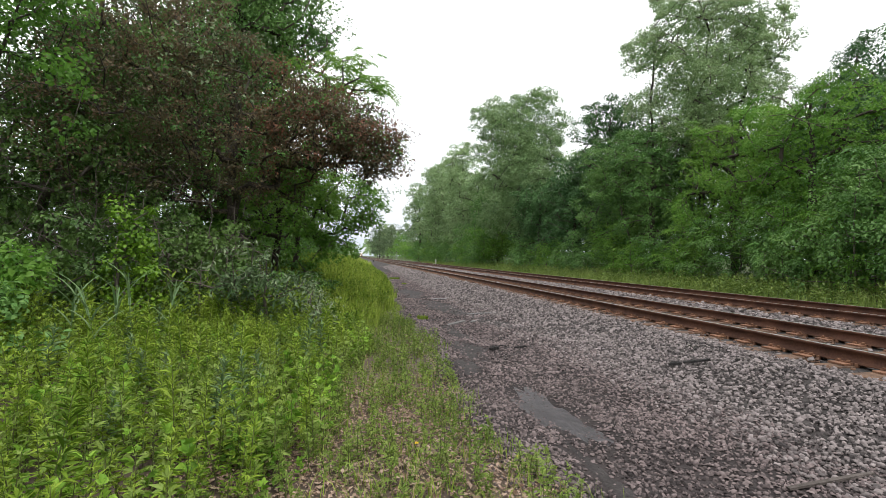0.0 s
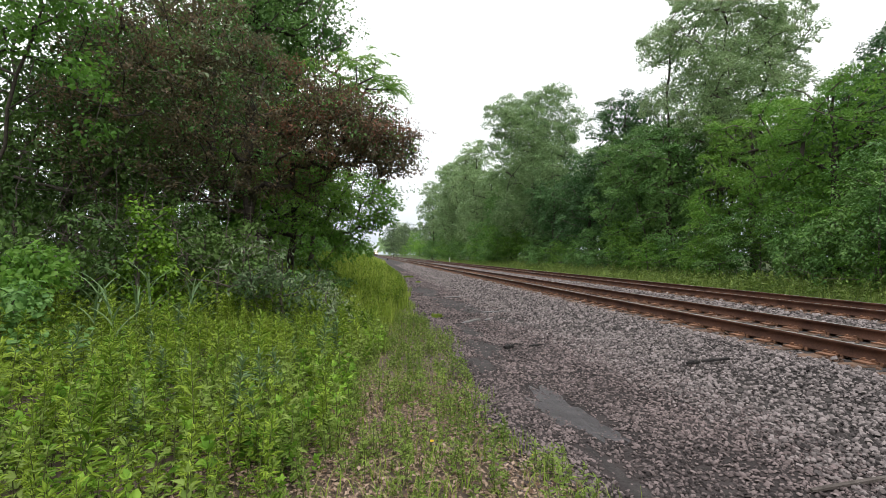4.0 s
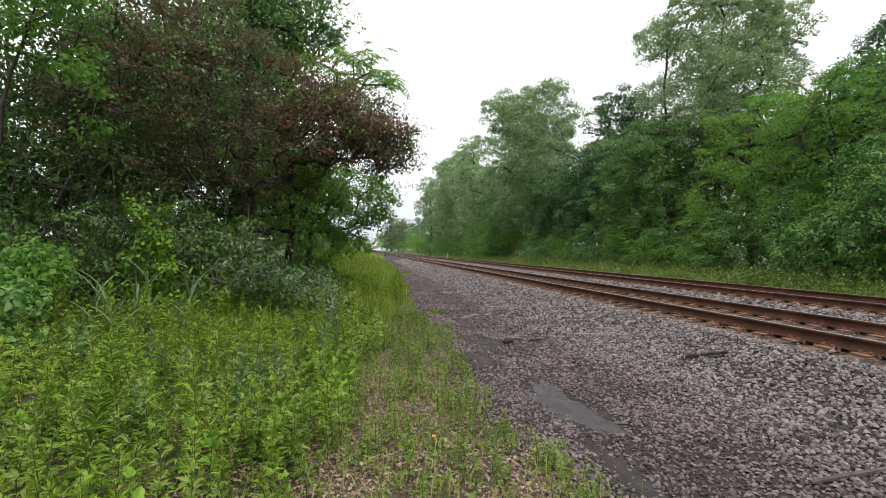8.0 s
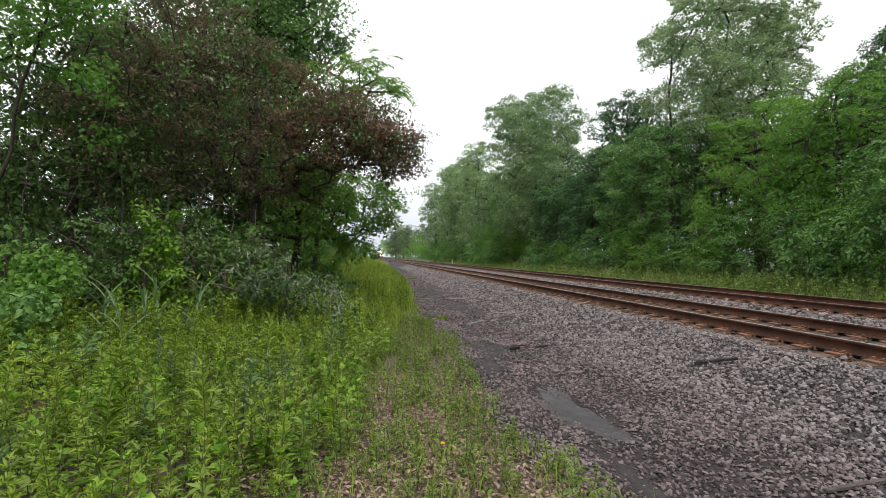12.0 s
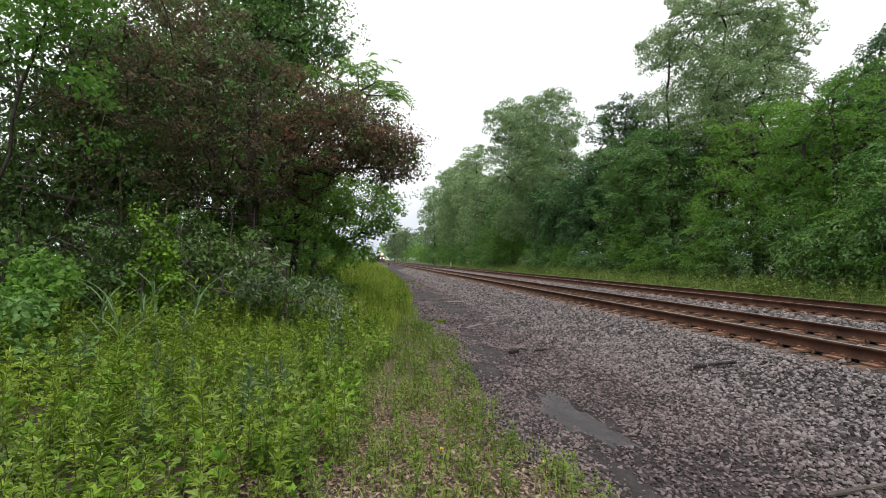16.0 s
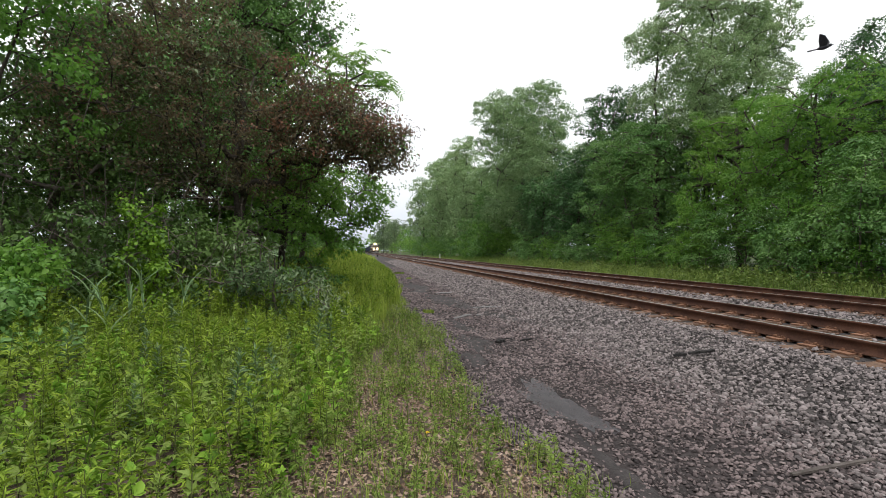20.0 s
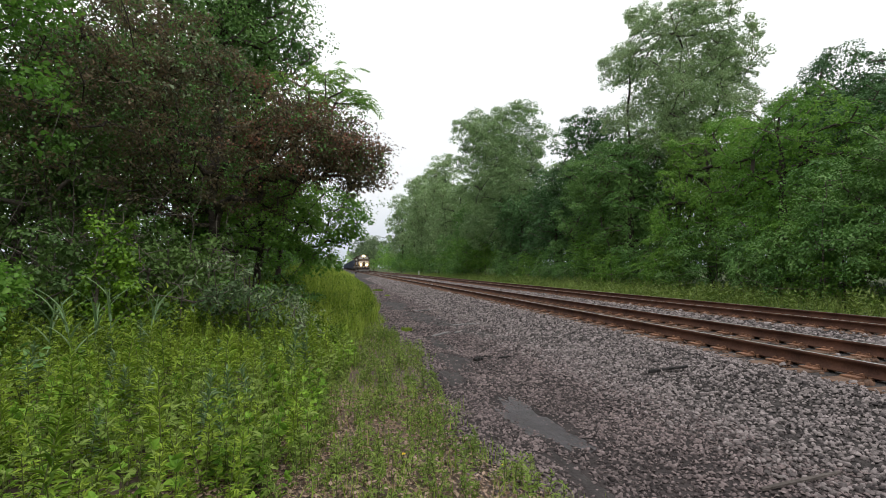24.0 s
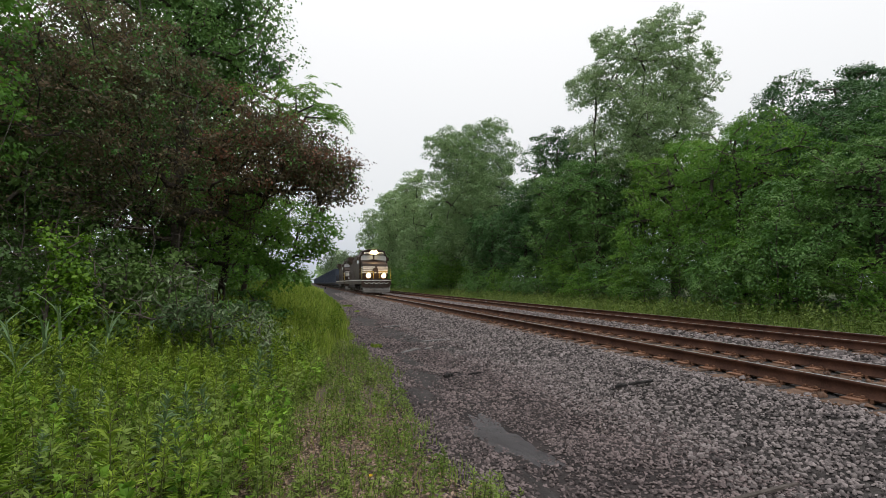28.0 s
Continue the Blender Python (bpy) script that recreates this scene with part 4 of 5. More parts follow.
def left_bushes():
    r = np.random.default_rng(41)
    k = 0
    # F_thicket bushes have the trees' shade in their leaf colour
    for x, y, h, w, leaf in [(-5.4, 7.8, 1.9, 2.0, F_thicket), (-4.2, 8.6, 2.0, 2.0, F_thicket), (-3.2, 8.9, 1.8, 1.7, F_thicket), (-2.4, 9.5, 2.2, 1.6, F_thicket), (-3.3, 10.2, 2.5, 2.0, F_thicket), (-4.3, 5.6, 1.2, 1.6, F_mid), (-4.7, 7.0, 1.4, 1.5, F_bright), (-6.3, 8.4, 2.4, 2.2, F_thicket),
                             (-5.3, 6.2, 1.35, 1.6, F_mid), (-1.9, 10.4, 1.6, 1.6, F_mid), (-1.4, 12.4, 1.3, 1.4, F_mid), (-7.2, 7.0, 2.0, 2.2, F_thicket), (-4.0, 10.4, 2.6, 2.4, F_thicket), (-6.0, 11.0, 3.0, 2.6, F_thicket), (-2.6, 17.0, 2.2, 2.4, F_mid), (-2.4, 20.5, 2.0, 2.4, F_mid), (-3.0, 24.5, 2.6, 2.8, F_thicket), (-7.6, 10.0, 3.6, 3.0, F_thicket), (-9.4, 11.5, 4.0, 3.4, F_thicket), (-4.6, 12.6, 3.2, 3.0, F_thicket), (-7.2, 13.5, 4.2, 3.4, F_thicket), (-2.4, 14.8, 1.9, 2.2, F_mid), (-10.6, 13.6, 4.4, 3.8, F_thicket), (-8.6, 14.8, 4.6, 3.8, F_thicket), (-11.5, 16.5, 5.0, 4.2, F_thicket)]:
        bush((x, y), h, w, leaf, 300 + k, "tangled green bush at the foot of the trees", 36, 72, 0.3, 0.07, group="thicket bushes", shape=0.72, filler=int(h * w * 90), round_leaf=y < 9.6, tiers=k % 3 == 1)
        k += 1
    bush((-3.55, 7.9), 2.15, 1.1, F_vine, 330, "bright yellow-green vine climbing over the thicket", 44, 60, 0.22, 0.058, name="vine", shape=0.8, round_leaf=True, category="vine")
    bush((-1.45, 8.2), 1.55, 1.9, F_silver, 331, "silvery-leaved shrub leaning out over the grass", 84, 24, 0.2, 0.1, name="silver_shrub", shape=0.34, d=1.2, category="shrub")
    bush((-0.75, 8.5), 1.15, 1.1, F_silver, 332, "low silvery-leaved shrub among tall grass", 30, 50, 0.22, 0.065, name="silver_shrub", shape=0.34, category="shrub")


left_bushes()


def dead_twigs(x, y, h, w, seed):
    """A bare tangle of thin dead branches."""
    z = float(gz(x, y)) - 0.03
    t = thing("dead_shrub", (x, y, z), label="bare grey tangle of dead twigs under the trees", category="shrub", group="dead shrubs")
    (a, b, ra, rb), _ = skeleton_of((0, 0, 0), (0.1, -0.1, h * 0.7), [(0, 0, h * 0.6, w, w * 0.7, h * 0.45), (w * 0.5, -0.2, h * 0.4, w * 0.7, w * 0.5, h * 0.3)], 80, 0.022, seed, wander=0.3)
    v, f = tubes(a, b, np.maximum(ra, 0.0035), np.maximum(rb, 0.003), 3)
    tagged(child("branchwork", quick_mesh("branchwork", v, f, M_twig), t), kind="stuff")


for _k, (_x, _y, _h, _w) in enumerate([(-2.5, 8.2, 1.9, 0.9), (-3.6, 8.7, 2.3, 1.0), (-1.9, 9.0, 2.0, 0.8), (-4.8, 9.2, 2.6, 1.1), (-5.1, 10.4, 4.6, 1.3), (-4.5, 10.2, 4.2, 1.2), (-6.4, 9.6, 3.4, 1.3), (-2.9, 10.0, 3.4, 1.2)]):
    dead_twigs(_x, _y, _h, _w, 350 + _k)


# ---- herbs and grass ----
def herb_arrays(r, x, y, h, leaves_n, leaf_len, width, bottom=0.15, lobes=1):
    """Upright stems with alternate lance leaves, thicker towards the top."""
    n = len(x)
    z = gz(x, y) - 0.02
    base = np.stack([x, y, z], 1)
    lean = r.normal(0, 0.09, (n, 2)) * h[:, None]
    top = base + np.concatenate([lean, h[:, None]], 1)
    mid_p = base + (top - base) * 0.5 + np.concatenate([r.normal(0, 0.02, (n, 2)), np.zeros((n, 1))], 1)
    sv, sf = tubes(np.concatenate([base, mid_p]), np.concatenate([mid_p, top]), np.repeat(0.0045, 2 * n), np.concatenate([np.repeat(0.0035, n), np.repeat(0.002, n)]), 3)
    u = bottom + (1 - bottom) * (np.arange(leaves_n)[None] + r.uniform(0, 1, (n, leaves_n))) / leaves_n
    ang = np.arange(leaves_n)[None] * 2.4 + r.uniform(0, 6.28, (n, 1))
    pts = base[:, None] + (top - base)[:, None] * u[..., None]
    el = np.clip(0.1 + 0.95 * u ** 1.5 + r.normal(0, 0.34, u.shape), -0.5, 1.4)
    ax = np.stack([np.cos(ang) * np.cos(el), np.sin(ang) * np.cos(el), np.sin(el)], -1)
    nm = np.stack([-np.cos(ang) * np.sin(el), -np.sin(ang) * np.sin(el), np.cos(el)], -1) + r.normal(0, 0.4, ax.shape)
    L = leaf_len * (0.55 + 0.8 * np.sin(np.pi * np.clip(0.15 + 0.7 * u, 0, 1))) * r.uniform(0.75, 1.25, u.shape) * (h / h.mean())[:, None] ** 0.5
    pts, ax, nm, L = pts.reshape(-1, 3), unit(ax.reshape(-1, 3)), nm.reshape(-1, 3), L.ravel()
    if lobes > 1:
        fan = np.tile(np.linspace(-0.75, 0.75, lobes), len(pts))
        pts, ax, nm, L = (np.repeat(q, lobes, 0) for q in (pts, ax, nm, L))
        side = unit(np.cross(ax, nm))
        pts = pts + ax * (L * 0.3)[:, None]
        ax = ax * np.cos(fan)[:, None] + side * np.sin(fan)[:, None]
        L = L * (1 - 0.35 * np.abs(fan))
    lv, lf = (broad_blades if width > 0.5 else leaf_blades)(pts, ax, nm, L, L * width, 0.2, 0.22)
    return (sv, sf), (lv, lf)


def herb_stuff(name, label, r, x, y, h, leaves_n, leaf_len, width, leaf, lobes=1):
    (sv, sf), (lv, lf) = herb_arrays(r, x, y, h, leaves_n, leaf_len, width, lobes=lobes)
    sf = np.concatenate([sf[:, [0, 1, 2]], sf[:, [0, 2, 3]]])
    v, f = joined([(sv, sf), (lv, lf)])
    me = quick_mesh(name, v, f, [F_stem, leaf])
    me.polygons.foreach_set("material_index", np.concatenate([np.zeros(len(sf), np.int32), np.ones(len(lf), np.int32)]))
    tagged(new(name, me), label, "weeds", kind="stuff")


def grass_stuff(name, label, r, x, y, h, width, leaf, category="grass", lean=0.35):
    """Curved blades, two segments each."""
    n = len(x)
    base = np.stack([x, y, gz(x, y) - 0.02], 1)
    a = r.uniform(0, 6.28, n)
    out = np.stack([np.cos(a), np.sin(a), np.zeros(n)], 1)
    side = np.stack([-np.sin(a), np.cos(a), np.zeros(n)], 1) * (width * r.uniform(0.6, 1.3, n))[:, None]
    b = np.abs(r.normal(0, lean, n))[:, None] * h[:, None]
    up = np.array([[0, 0, 1.0]])
    m1 = base + up * h[:, None] * 0.55 + out * b * 0.3
    tip = base + up * h[:, None] * (1 - 0.25 * np.clip(b / h[:, None], 0, 1)) + out * b
    v = np.stack([base - side, base + side, m1 + side * 0.8, m1 - side * 0.8, tip], 1).reshape(-1, 3)
    k = np.arange(n)[:, None, None] * 5
    f = (k + np.array([[0, 1, 2], [0, 2, 3], [3, 2, 4]])[None]).reshape(-1, 3)
    tagged(new(name, quick_mesh(name, v, f, leaf)), label, category, kind="stuff")


def ground_cover():
    r = np.random.default_rng(51)
    # dense weeds by the camera
    n = 1900
    y = 1.6 + 9.0 * r.uniform(0, 1, n) ** 0.9
    x = r.uniform(-5.2, 0.9, n)
    k = (x < weed_edge(y) + r.normal(0, 0.08, n)) & (x > -0.9 * y - 1.0) & (np.hypot(x, y) > 1.9)
    x, y = x[k], y[k]
    h = r.uniform(0.2, 0.66, len(x)) * np.clip(0.72 + 0.14 * (weed_edge(y) - x), 0.6, 1.3) * (1 + 0.25 * np.sin(1.9 * x + 0.7 * y) * np.sin(2.3 * y - 0.8 * x))
    herb_stuff("goldenrod_bed", "dense bed of fresh green goldenrod and mugwort shoots", r, x, y, h, 24, 0.046, 0.27, F_weed, 3)
    # weeds along the strip further on
    n = 2500
    y = 8 + 52 * r.uniform(0, 1, n) ** 1.5
    x = weed_edge(y) - 5.5 * r.uniform(0, 1, n) ** 1.3
    h = r.uniform(0.4, 1.0, n) * np.clip(0.55 + 0.25 * (weed_edge(y) - x), 0.5, 1.15)
    herb_stuff("bank_weeds", "tall green weeds on the grassy bank beside the path", r, x, y, h, 16, 0.1, 0.28, F_weed)
    n = 26000
    y = 7.5 + 75 * r.uniform(0, 1, n) ** 1.7
    x = weed_edge(y) + 0.15 - 6 * r.uniform(0, 1, n) ** 1.3
    h = r.uniform(0.4, 1.15, n) * np.clip(0.5 + 0.3 * (weed_edge(y) - x), 0.4, 1.1)
    grass_stuff("bank_grass", "tall green grass on the bank beside the path", r, x, y, h * np.clip((y - 5) / 5, 0.45, 1), 0.004 + 0.0003 * y, F_grass, lean=0.32)
    n = 8000
    y = 60 + 340 * r.uniform(0, 1, n) ** 1.5
    x = weed_edge(y) - 7 * r.uniform(0, 1, n)
    grass_stuff("distant_bank_grass", "distant tall grass along the path", r, x, y, r.uniform(0.5, 1.1, n), 0.03 + 0.0004 * y, F_grass)
    # sparse herbs and grass on the litter
    n = 950
    y = 1.9 + 9 * r.uniform(0, 1, n)
    x = weed_edge(y) + (path_edge(y) + 0.1 - weed_edge(y)) * r.uniform(0, 1, n)
    k = r.uniform(0, 1, n) < 0.35 + 0.65 * np.sin(1.7 * x + 2.1 * y) ** 2
    x, y = x[k], y[k]
    herb_stuff("litter_weeds", "sparse young weeds growing through dry leaf litter", r, x, y, r.uniform(0.06, 0.3, len(x)), 14, 0.034, 0.26, F_mugwort, 3)
    n = 6500
    y = 1.8 + 14 * r.uniform(0, 1, n) ** 1.2
    c = r.integers(0, 420, n)
    cy, cu = 1.8 + 14 * r.uniform(0, 1, 420) ** 1.2, r.uniform(-0.15, 1.12, 420)
    y = cy[c] + r.normal(0, 0.07, n)
    x = (weed_edge(cy) + (path_edge(cy) - weed_edge(cy)) * cu)[c] + r.normal(0, 0.07, n)
    grass_stuff("path_edge_grass", "tufts of grass along the path's edge", r, x, y, r.uniform(0.04, 0.22, n), np.full(n, 0.0032), F_grass, lean=0.8)
    n = 1600
    y = 1.7 + 9 * r.uniform(0, 1, n)
    x = weed_edge(y) - 0.3 + (path_edge(y) + 0.35 - weed_edge(y)) * r.uniform(0, 1, n)
    grass_stuff("dry_grass", "dry straw-coloured grass bent over the leaf litter", r, x, y, r.uniform(0.05, 0.24, n), np.full(n, 0.003), M_straw, lean=1.3)
    # the same growth behind and beside the camera
    n = 450
    x, y = r.uniform(-7.0, -0.6, n), r.uniform(-7.0, 1.7, n)
    k = (np.hypot(x, y) > 1.2) & (x < -0.5 - 0.1 * y)
    x, y = x[k], y[k]
    herb_stuff("weeds_behind", "green weeds beside the path", r, x, y, r.uniform(0.25, 0.6, len(x)), 26, 0.07, 0.34, F_weed)
    n = 7000
    x, y = r.uniform(-7.0, -0.5, n), r.uniform(-7.0, 2.0, n)
    k = (np.hypot(x, y) > 1.3) & (x < -0.5 - 0.1 * y)
    x, y = x[k], y[k]
    grass_stuff("grass_behind", "green grass among the weeds beside the path", r, x, y, r.uniform(0.15, 0.45, len(x)), np.full(len(x), 0.006), F_grass, lean=0.6)
    # other herbs among the goldenrod
    for name, label, n, leaves_n, size, wide, leaf, lo, hi in [
            ("mugwort_bed", "fine grey-green mugwort among the goldenrod", 1500, 19, 0.045, 0.36, F_mugwort, 0.2, 0.55),
            ("bramble_bed", "low bramble with broad fresh green leaves", 1200, 8, 0.05, 0.62, F_bramble, 0.12, 0.42)]:
        y = 1.7 + 7.5 * r.uniform(0, 1, n)
        x = r.uniform(-5.0, 0.7, n)
        k = (x < weed_edge(y) + 0.1) & (np.hypot(x, y) > 1.9) & (r.uniform(0, 1, n) < 0.25 + 0.75 * (np.sin(1.3 * x + (2 if size > 0.06 else 0)) * np.sin(1.1 * y) > -0.1))
        x, y = x[k], y[k]
        herb_stuff(name, label, r, x, y, r.uniform(lo, hi, len(x)), leaves_n, size, wide, leaf, 3)
    # leaf litter
    n = 34000
    y = -5 + 17.6 * r.uniform(0, 1, n)
    y = np.where(y > 6, 1.5 + 4 * r.uniform(0, 1, n), y)
    x = r.uniform(-1.6, 1.5, n)
    k = (x > weed_edge(y) - 0.9) & (x < path_edge(y) + r.normal(0, 0.1, n))
    x, y = x[k], y[k]
    n = len(x)
    pts = np.stack([x, y, gz(x, y) + 0.006 + r.uniform(0, 0.02, n)], 1)
    nm = unit(r.normal(0, 0.3, (n, 3)) + np.array([0, 0, 1]))
    ax = unit(np.cross(nm, r.normal(size=(n, 3))))
    L = r.uniform(0.014, 0.045, n)
    v, f = leaf_blades(pts, ax, nm, L, L * 0.66, 0.3, -0.05)
    tagged(new("leaf_litter", quick_mesh("leaf_litter", v, f, M_litter)), "dry pinkish-brown fallen leaves between the weeds and the path", "leaf litter", kind="stuff")
    # verge beyond the tracks
    n = 22000
    y = 2 + 110 * r.uniform(0, 1, n) ** 1.3
    x = 13.7 + 6.0 * r.uniform(0, 1, n)
    h = r.uniform(0.2, 0.75, n) * np.clip((x - 13.2) / 2.2, 0.25, 1)
    grass_stuff("verge_grass", "rough green grass on the verge beyond the tracks", r, x, y, h * 0.85, 0.012 + 0.0004 * y, F_verge)
    n = 1500
    y = 4 + 60 * r.uniform(0, 1, n) ** 1.2
    x = 14.6 + 4.6 * r.uniform(0, 1, n)
    herb_stuff("verge_weeds", "tall weeds on the verge beyond the tracks", r, x, y, r.uniform(0.35, 0.9, n), 13, 0.13, 0.34, F_verge)


ground_cover()


def far_wood():
    """The wooded horizon where the line runs out of sight."""
    r = np.random.default_rng(61)
    n = 5200
    x = r.uniform(-420, 420, n)
    y = 760 + r.uniform(0, 160, n) + 0.12 * np.abs(x)
    top = 15 + 7 * np.sin(x * 0.021 + 1) + 4 * np.sin(x * 0.07) + 0.03 * np.abs(x)
    z = 1 + top * r.uniform(0, 1, n) ** 0.6
    k = ~((np.abs(x - 8) < 7))
    pts = np.stack([x, y, z], 1)[k]
    nm = unit(r.normal(size=pts.shape) * 0.5 + np.array([0, -0.6, 0.8]))
    ax = unit(np.cross(nm, r.normal(size=pts.shape)))
    L = r.uniform(3.5, 7.5, len(pts))
    v, f = broad_blades(pts, ax, nm, L, L * 0.8)
    tagged(new("far_wood", quick_mesh("far_wood", v, f, F_cotton)), "distant wooded horizon beyond the end of the straight", "woods", kind="stuff")


far_wood()


# ---- small things by the path ----
def goldenrods():
    """Taller single stems that stand out of the bed."""
    r = np.random.default_rng(72)
    protos = []
    for k, (x, y, h) in enumerate([(-1.75, 5.4, 0.8), (-0.9, 4.4, 0.62), (-2.2, 4.3, 0.7)]):
        t = thing("goldenrod", (x, y, float(gz(x, y)) - 0.02), label="tall leafy green goldenrod stem not yet in flower", category="wild plant", group="tall goldenrod stems")
        (sv, sf), (lv, lf) = herb_arrays(r, np.array([x]), np.array([y]), np.array([h]), 60, 0.07, 0.22)
        base = np.array([x, y, float(gz(x, y)) - 0.02])
        child("stem", quick_mesh("stem", sv - base, sf, F_stem), t)
        tagged(child("foliage", quick_mesh("foliage", lv - base, lf, (F_weed, F_reed, F_weed)[k]), t), kind="stuff")
        protos.append(t)
    n = 0
    while n < 70:
        y = r.uniform(2.6, 8.0)
        x = float(weed_edge(y)) - 3.6 * r.uniform(0, 1) ** 1.4
        if x < -0.75 * y:
            continue
        s = r.uniform(0.7, 1.2)
        copy_thing(protos[n % 3], Matrix.LocRotScale((x, y, float(gz(x, y)) - 0.02), Euler((r.normal(0, 0.05), r.normal(0, 0.05), r.uniform(0, 6.28))), (s, s, s)))
        n += 1


def reed(x, y, h, seed):
    r = np.random.default_rng(seed)
    t = thing("reed", (x, y, float(gz(x, y)) - 0.02), label="pale green reed with long arching leaves among the bushes", category="reed", group="reeds")
    bm = bmesh.new()
    lean = r.normal(0.05, 0.16, 2)
    rod(bm, [(0, 0, 0), (lean[0] * 0.5, lean[1] * 0.5, h * 0.5), (lean[0], lean[1], h)], 0.006)
    part("stem", bm, F_reed, t)
    for k in range(7):
        z, a, L = h * (0.4 + 0.085 * k), k * 2.6 + r.uniform(0, 1), r.uniform(0.4, 0.65)
        bm = bmesh.new()
        rows = []
        for j in range(5):
            u = j / 4
            out, up = L * u * (0.55 + 0.15 * u), L * (0.85 * u - 0.3 * u * u)
            w = 0.015 * (1 - u) ** 0.6 + 0.001
            cx, cy, cz = lean[0] * z / h + math.cos(a) * out, lean[1] * z / h + math.sin(a) * out, z + up
            rows.append([bm.verts.new((cx - math.sin(a) * w * s, cy + math.cos(a) * w * s, cz - 0.004 * abs(s))) for s in (-1, 0, 1)])
        for p, q in zip(rows[:-1], rows[1:]):
            bm.faces.new((p[0], p[1], q[1], q[0]))
            bm.faces.new((p[1], p[2], q[2], q[1]))
        part("leaf", bm, F_reed, t)


def dandelion(x, y, h):
    t = thing("dandelion", (x, y, float(gz(x, y))), label="small yellow dandelion in flower at the path's edge", category="flower", group="dandelions")
    bm = bmesh.new()
    rod(bm, [(0, 0, -0.01), (0.004, 0.003, h * 0.5), (0.01, 0.0, h)], 0.0025)
    part("stem", bm, F_stem, t)
    bm = bmesh.new()
    for ring, (rad, z) in enumerate(((0.019, 0.0), (0.014, 0.004), (0.008, 0.007))):
        for k in range(14):
            a = 2 * math.pi * (k + 0.5 * ring) / 14
            c, s = math.cos(a), math.sin(a)
            vs = [bm.verts.new((0.01 + c * rr - s * w, s * rr + c * w, h + zz)) for rr, w, zz in ((0.001, -0.001, z), (rad, -0.0025, z + 0.004), (rad * 1.08, 0.0025, z + 0.004), (0.001, 0.001, z))]
            bm.faces.new(vs)
    part("flower_head", bm, M_yellow, t, "bright yellow petals")


M_yellow = surface("yellow_petals", (0.75, 0.5, 0.01), (0.85, 0.65, 0.03), 40, 0.6, 0.0)
M_paint = surface("weathered_white_paint", (0.5, 0.5, 0.47), (0.75, 0.75, 0.72), 6, 0.7, 0.1)
M_pole = surface("dull_galvanised_pole", (0.2, 0.2, 0.2), (0.34, 0.34, 0.33), 6, 0.6, 0.1)
M_dark = surface("tarred_wood", (0.007, 0.0065, 0.0065), (0.026, 0.023, 0.022), 14, 0.8, 0.4)
M_stick = surface("weathered_stick", (0.05, 0.042, 0.037), (0.13, 0.11, 0.1), 12, 0.9, 0.4)


def scrap(name, label, x, y, turn, pieces, material, category, lift=0.015):
    """Broken wood or clods lying on the stones: uneven blocks."""
    r = np.random.default_rng(int(abs(x * 100) + abs(y * 10)))
    t = thing(name, (x, y, float(gz(x, y)) + lift), label=label, category=category)
    slope = math.atan2(float(gz(x + 0.2, y)) - float(gz(x - 0.2, y)), 0.4)
    t.rotation_euler = (0, -slope, turn)
    for nm, x0, x1, w, h, y0 in pieces:
        bm = bmesh.new()
        n = 7
        rows = []
        for k in range(n):
            u = k / (n - 1)
            q = (0.55 + 0.45 * math.sin(math.pi * (0.12 + 0.76 * u))) * r.uniform(0.85, 1.15)
            rows.append([bm.verts.new((x0 + (x1 - x0) * u, y0 + w * q * a * 0.5 + r.normal(0, w * 0.06), h * b * q)) for a, b in ((-1, 0), (-0.8, 0.8), (0.3, 1), (1, 0.5), (0.9, 0))])
        for p, s in zip(rows[:-1], rows[1:]):
            for k in range(5):
                bm.faces.new((p[k], p[(k + 1) % 5], s[(k + 1) % 5], s[k]))
        bm.faces.new(rows[0])
        bm.faces.new(rows[-1])
        part(nm, bm, material, t)
    return t


def tuft(x, y, w, h, n, seed, label):
    r = np.random.default_rng(seed)
    t = thing("grass_tuft", (x, y, float(gz(x, y))), label=label, category="grass tuft", group="grass tufts on the path")
    a, rad = r.uniform(0, 6.28, n), w * r.uniform(0, 1, n) ** 0.6
    p = np.stack([np.cos(a) * rad * 0.6, np.sin(a) * rad, np.full(n, -0.01)], 1)
    ax = np.stack([r.normal(0, 0.4, n), r.normal(0, 0.4, n), np.ones(n)], 1)
    v, f = leaf_blades(p, ax, r.normal(size=(n, 3)), h * r.uniform(0.5, 1.2, n), np.full(n, 0.012 + 0.0005 * y), 0.1, 0.3)
    tagged(child("blades", quick_mesh("blades", v, f, F_grass), t), kind="stuff")


def post(name, label, x, y, h, w, material, cap=None):
    z = float(gz(x, y))
    t = thing(name, (x, y, z), label=label, category="post")
    bm = bmesh.new()
    box(bm, -w / 2, w / 2, -w / 2, w / 2, -0.2, h, w * 0.15)
    part("shaft", bm, material, t)
    if cap:
        bm = bmesh.new()
        box(bm, -w * 0.62, w * 0.62, -w * 0.62, w * 0.62, h * 0.82, h * 0.97, w * 0.1)
        part("band", bm, cap, t)


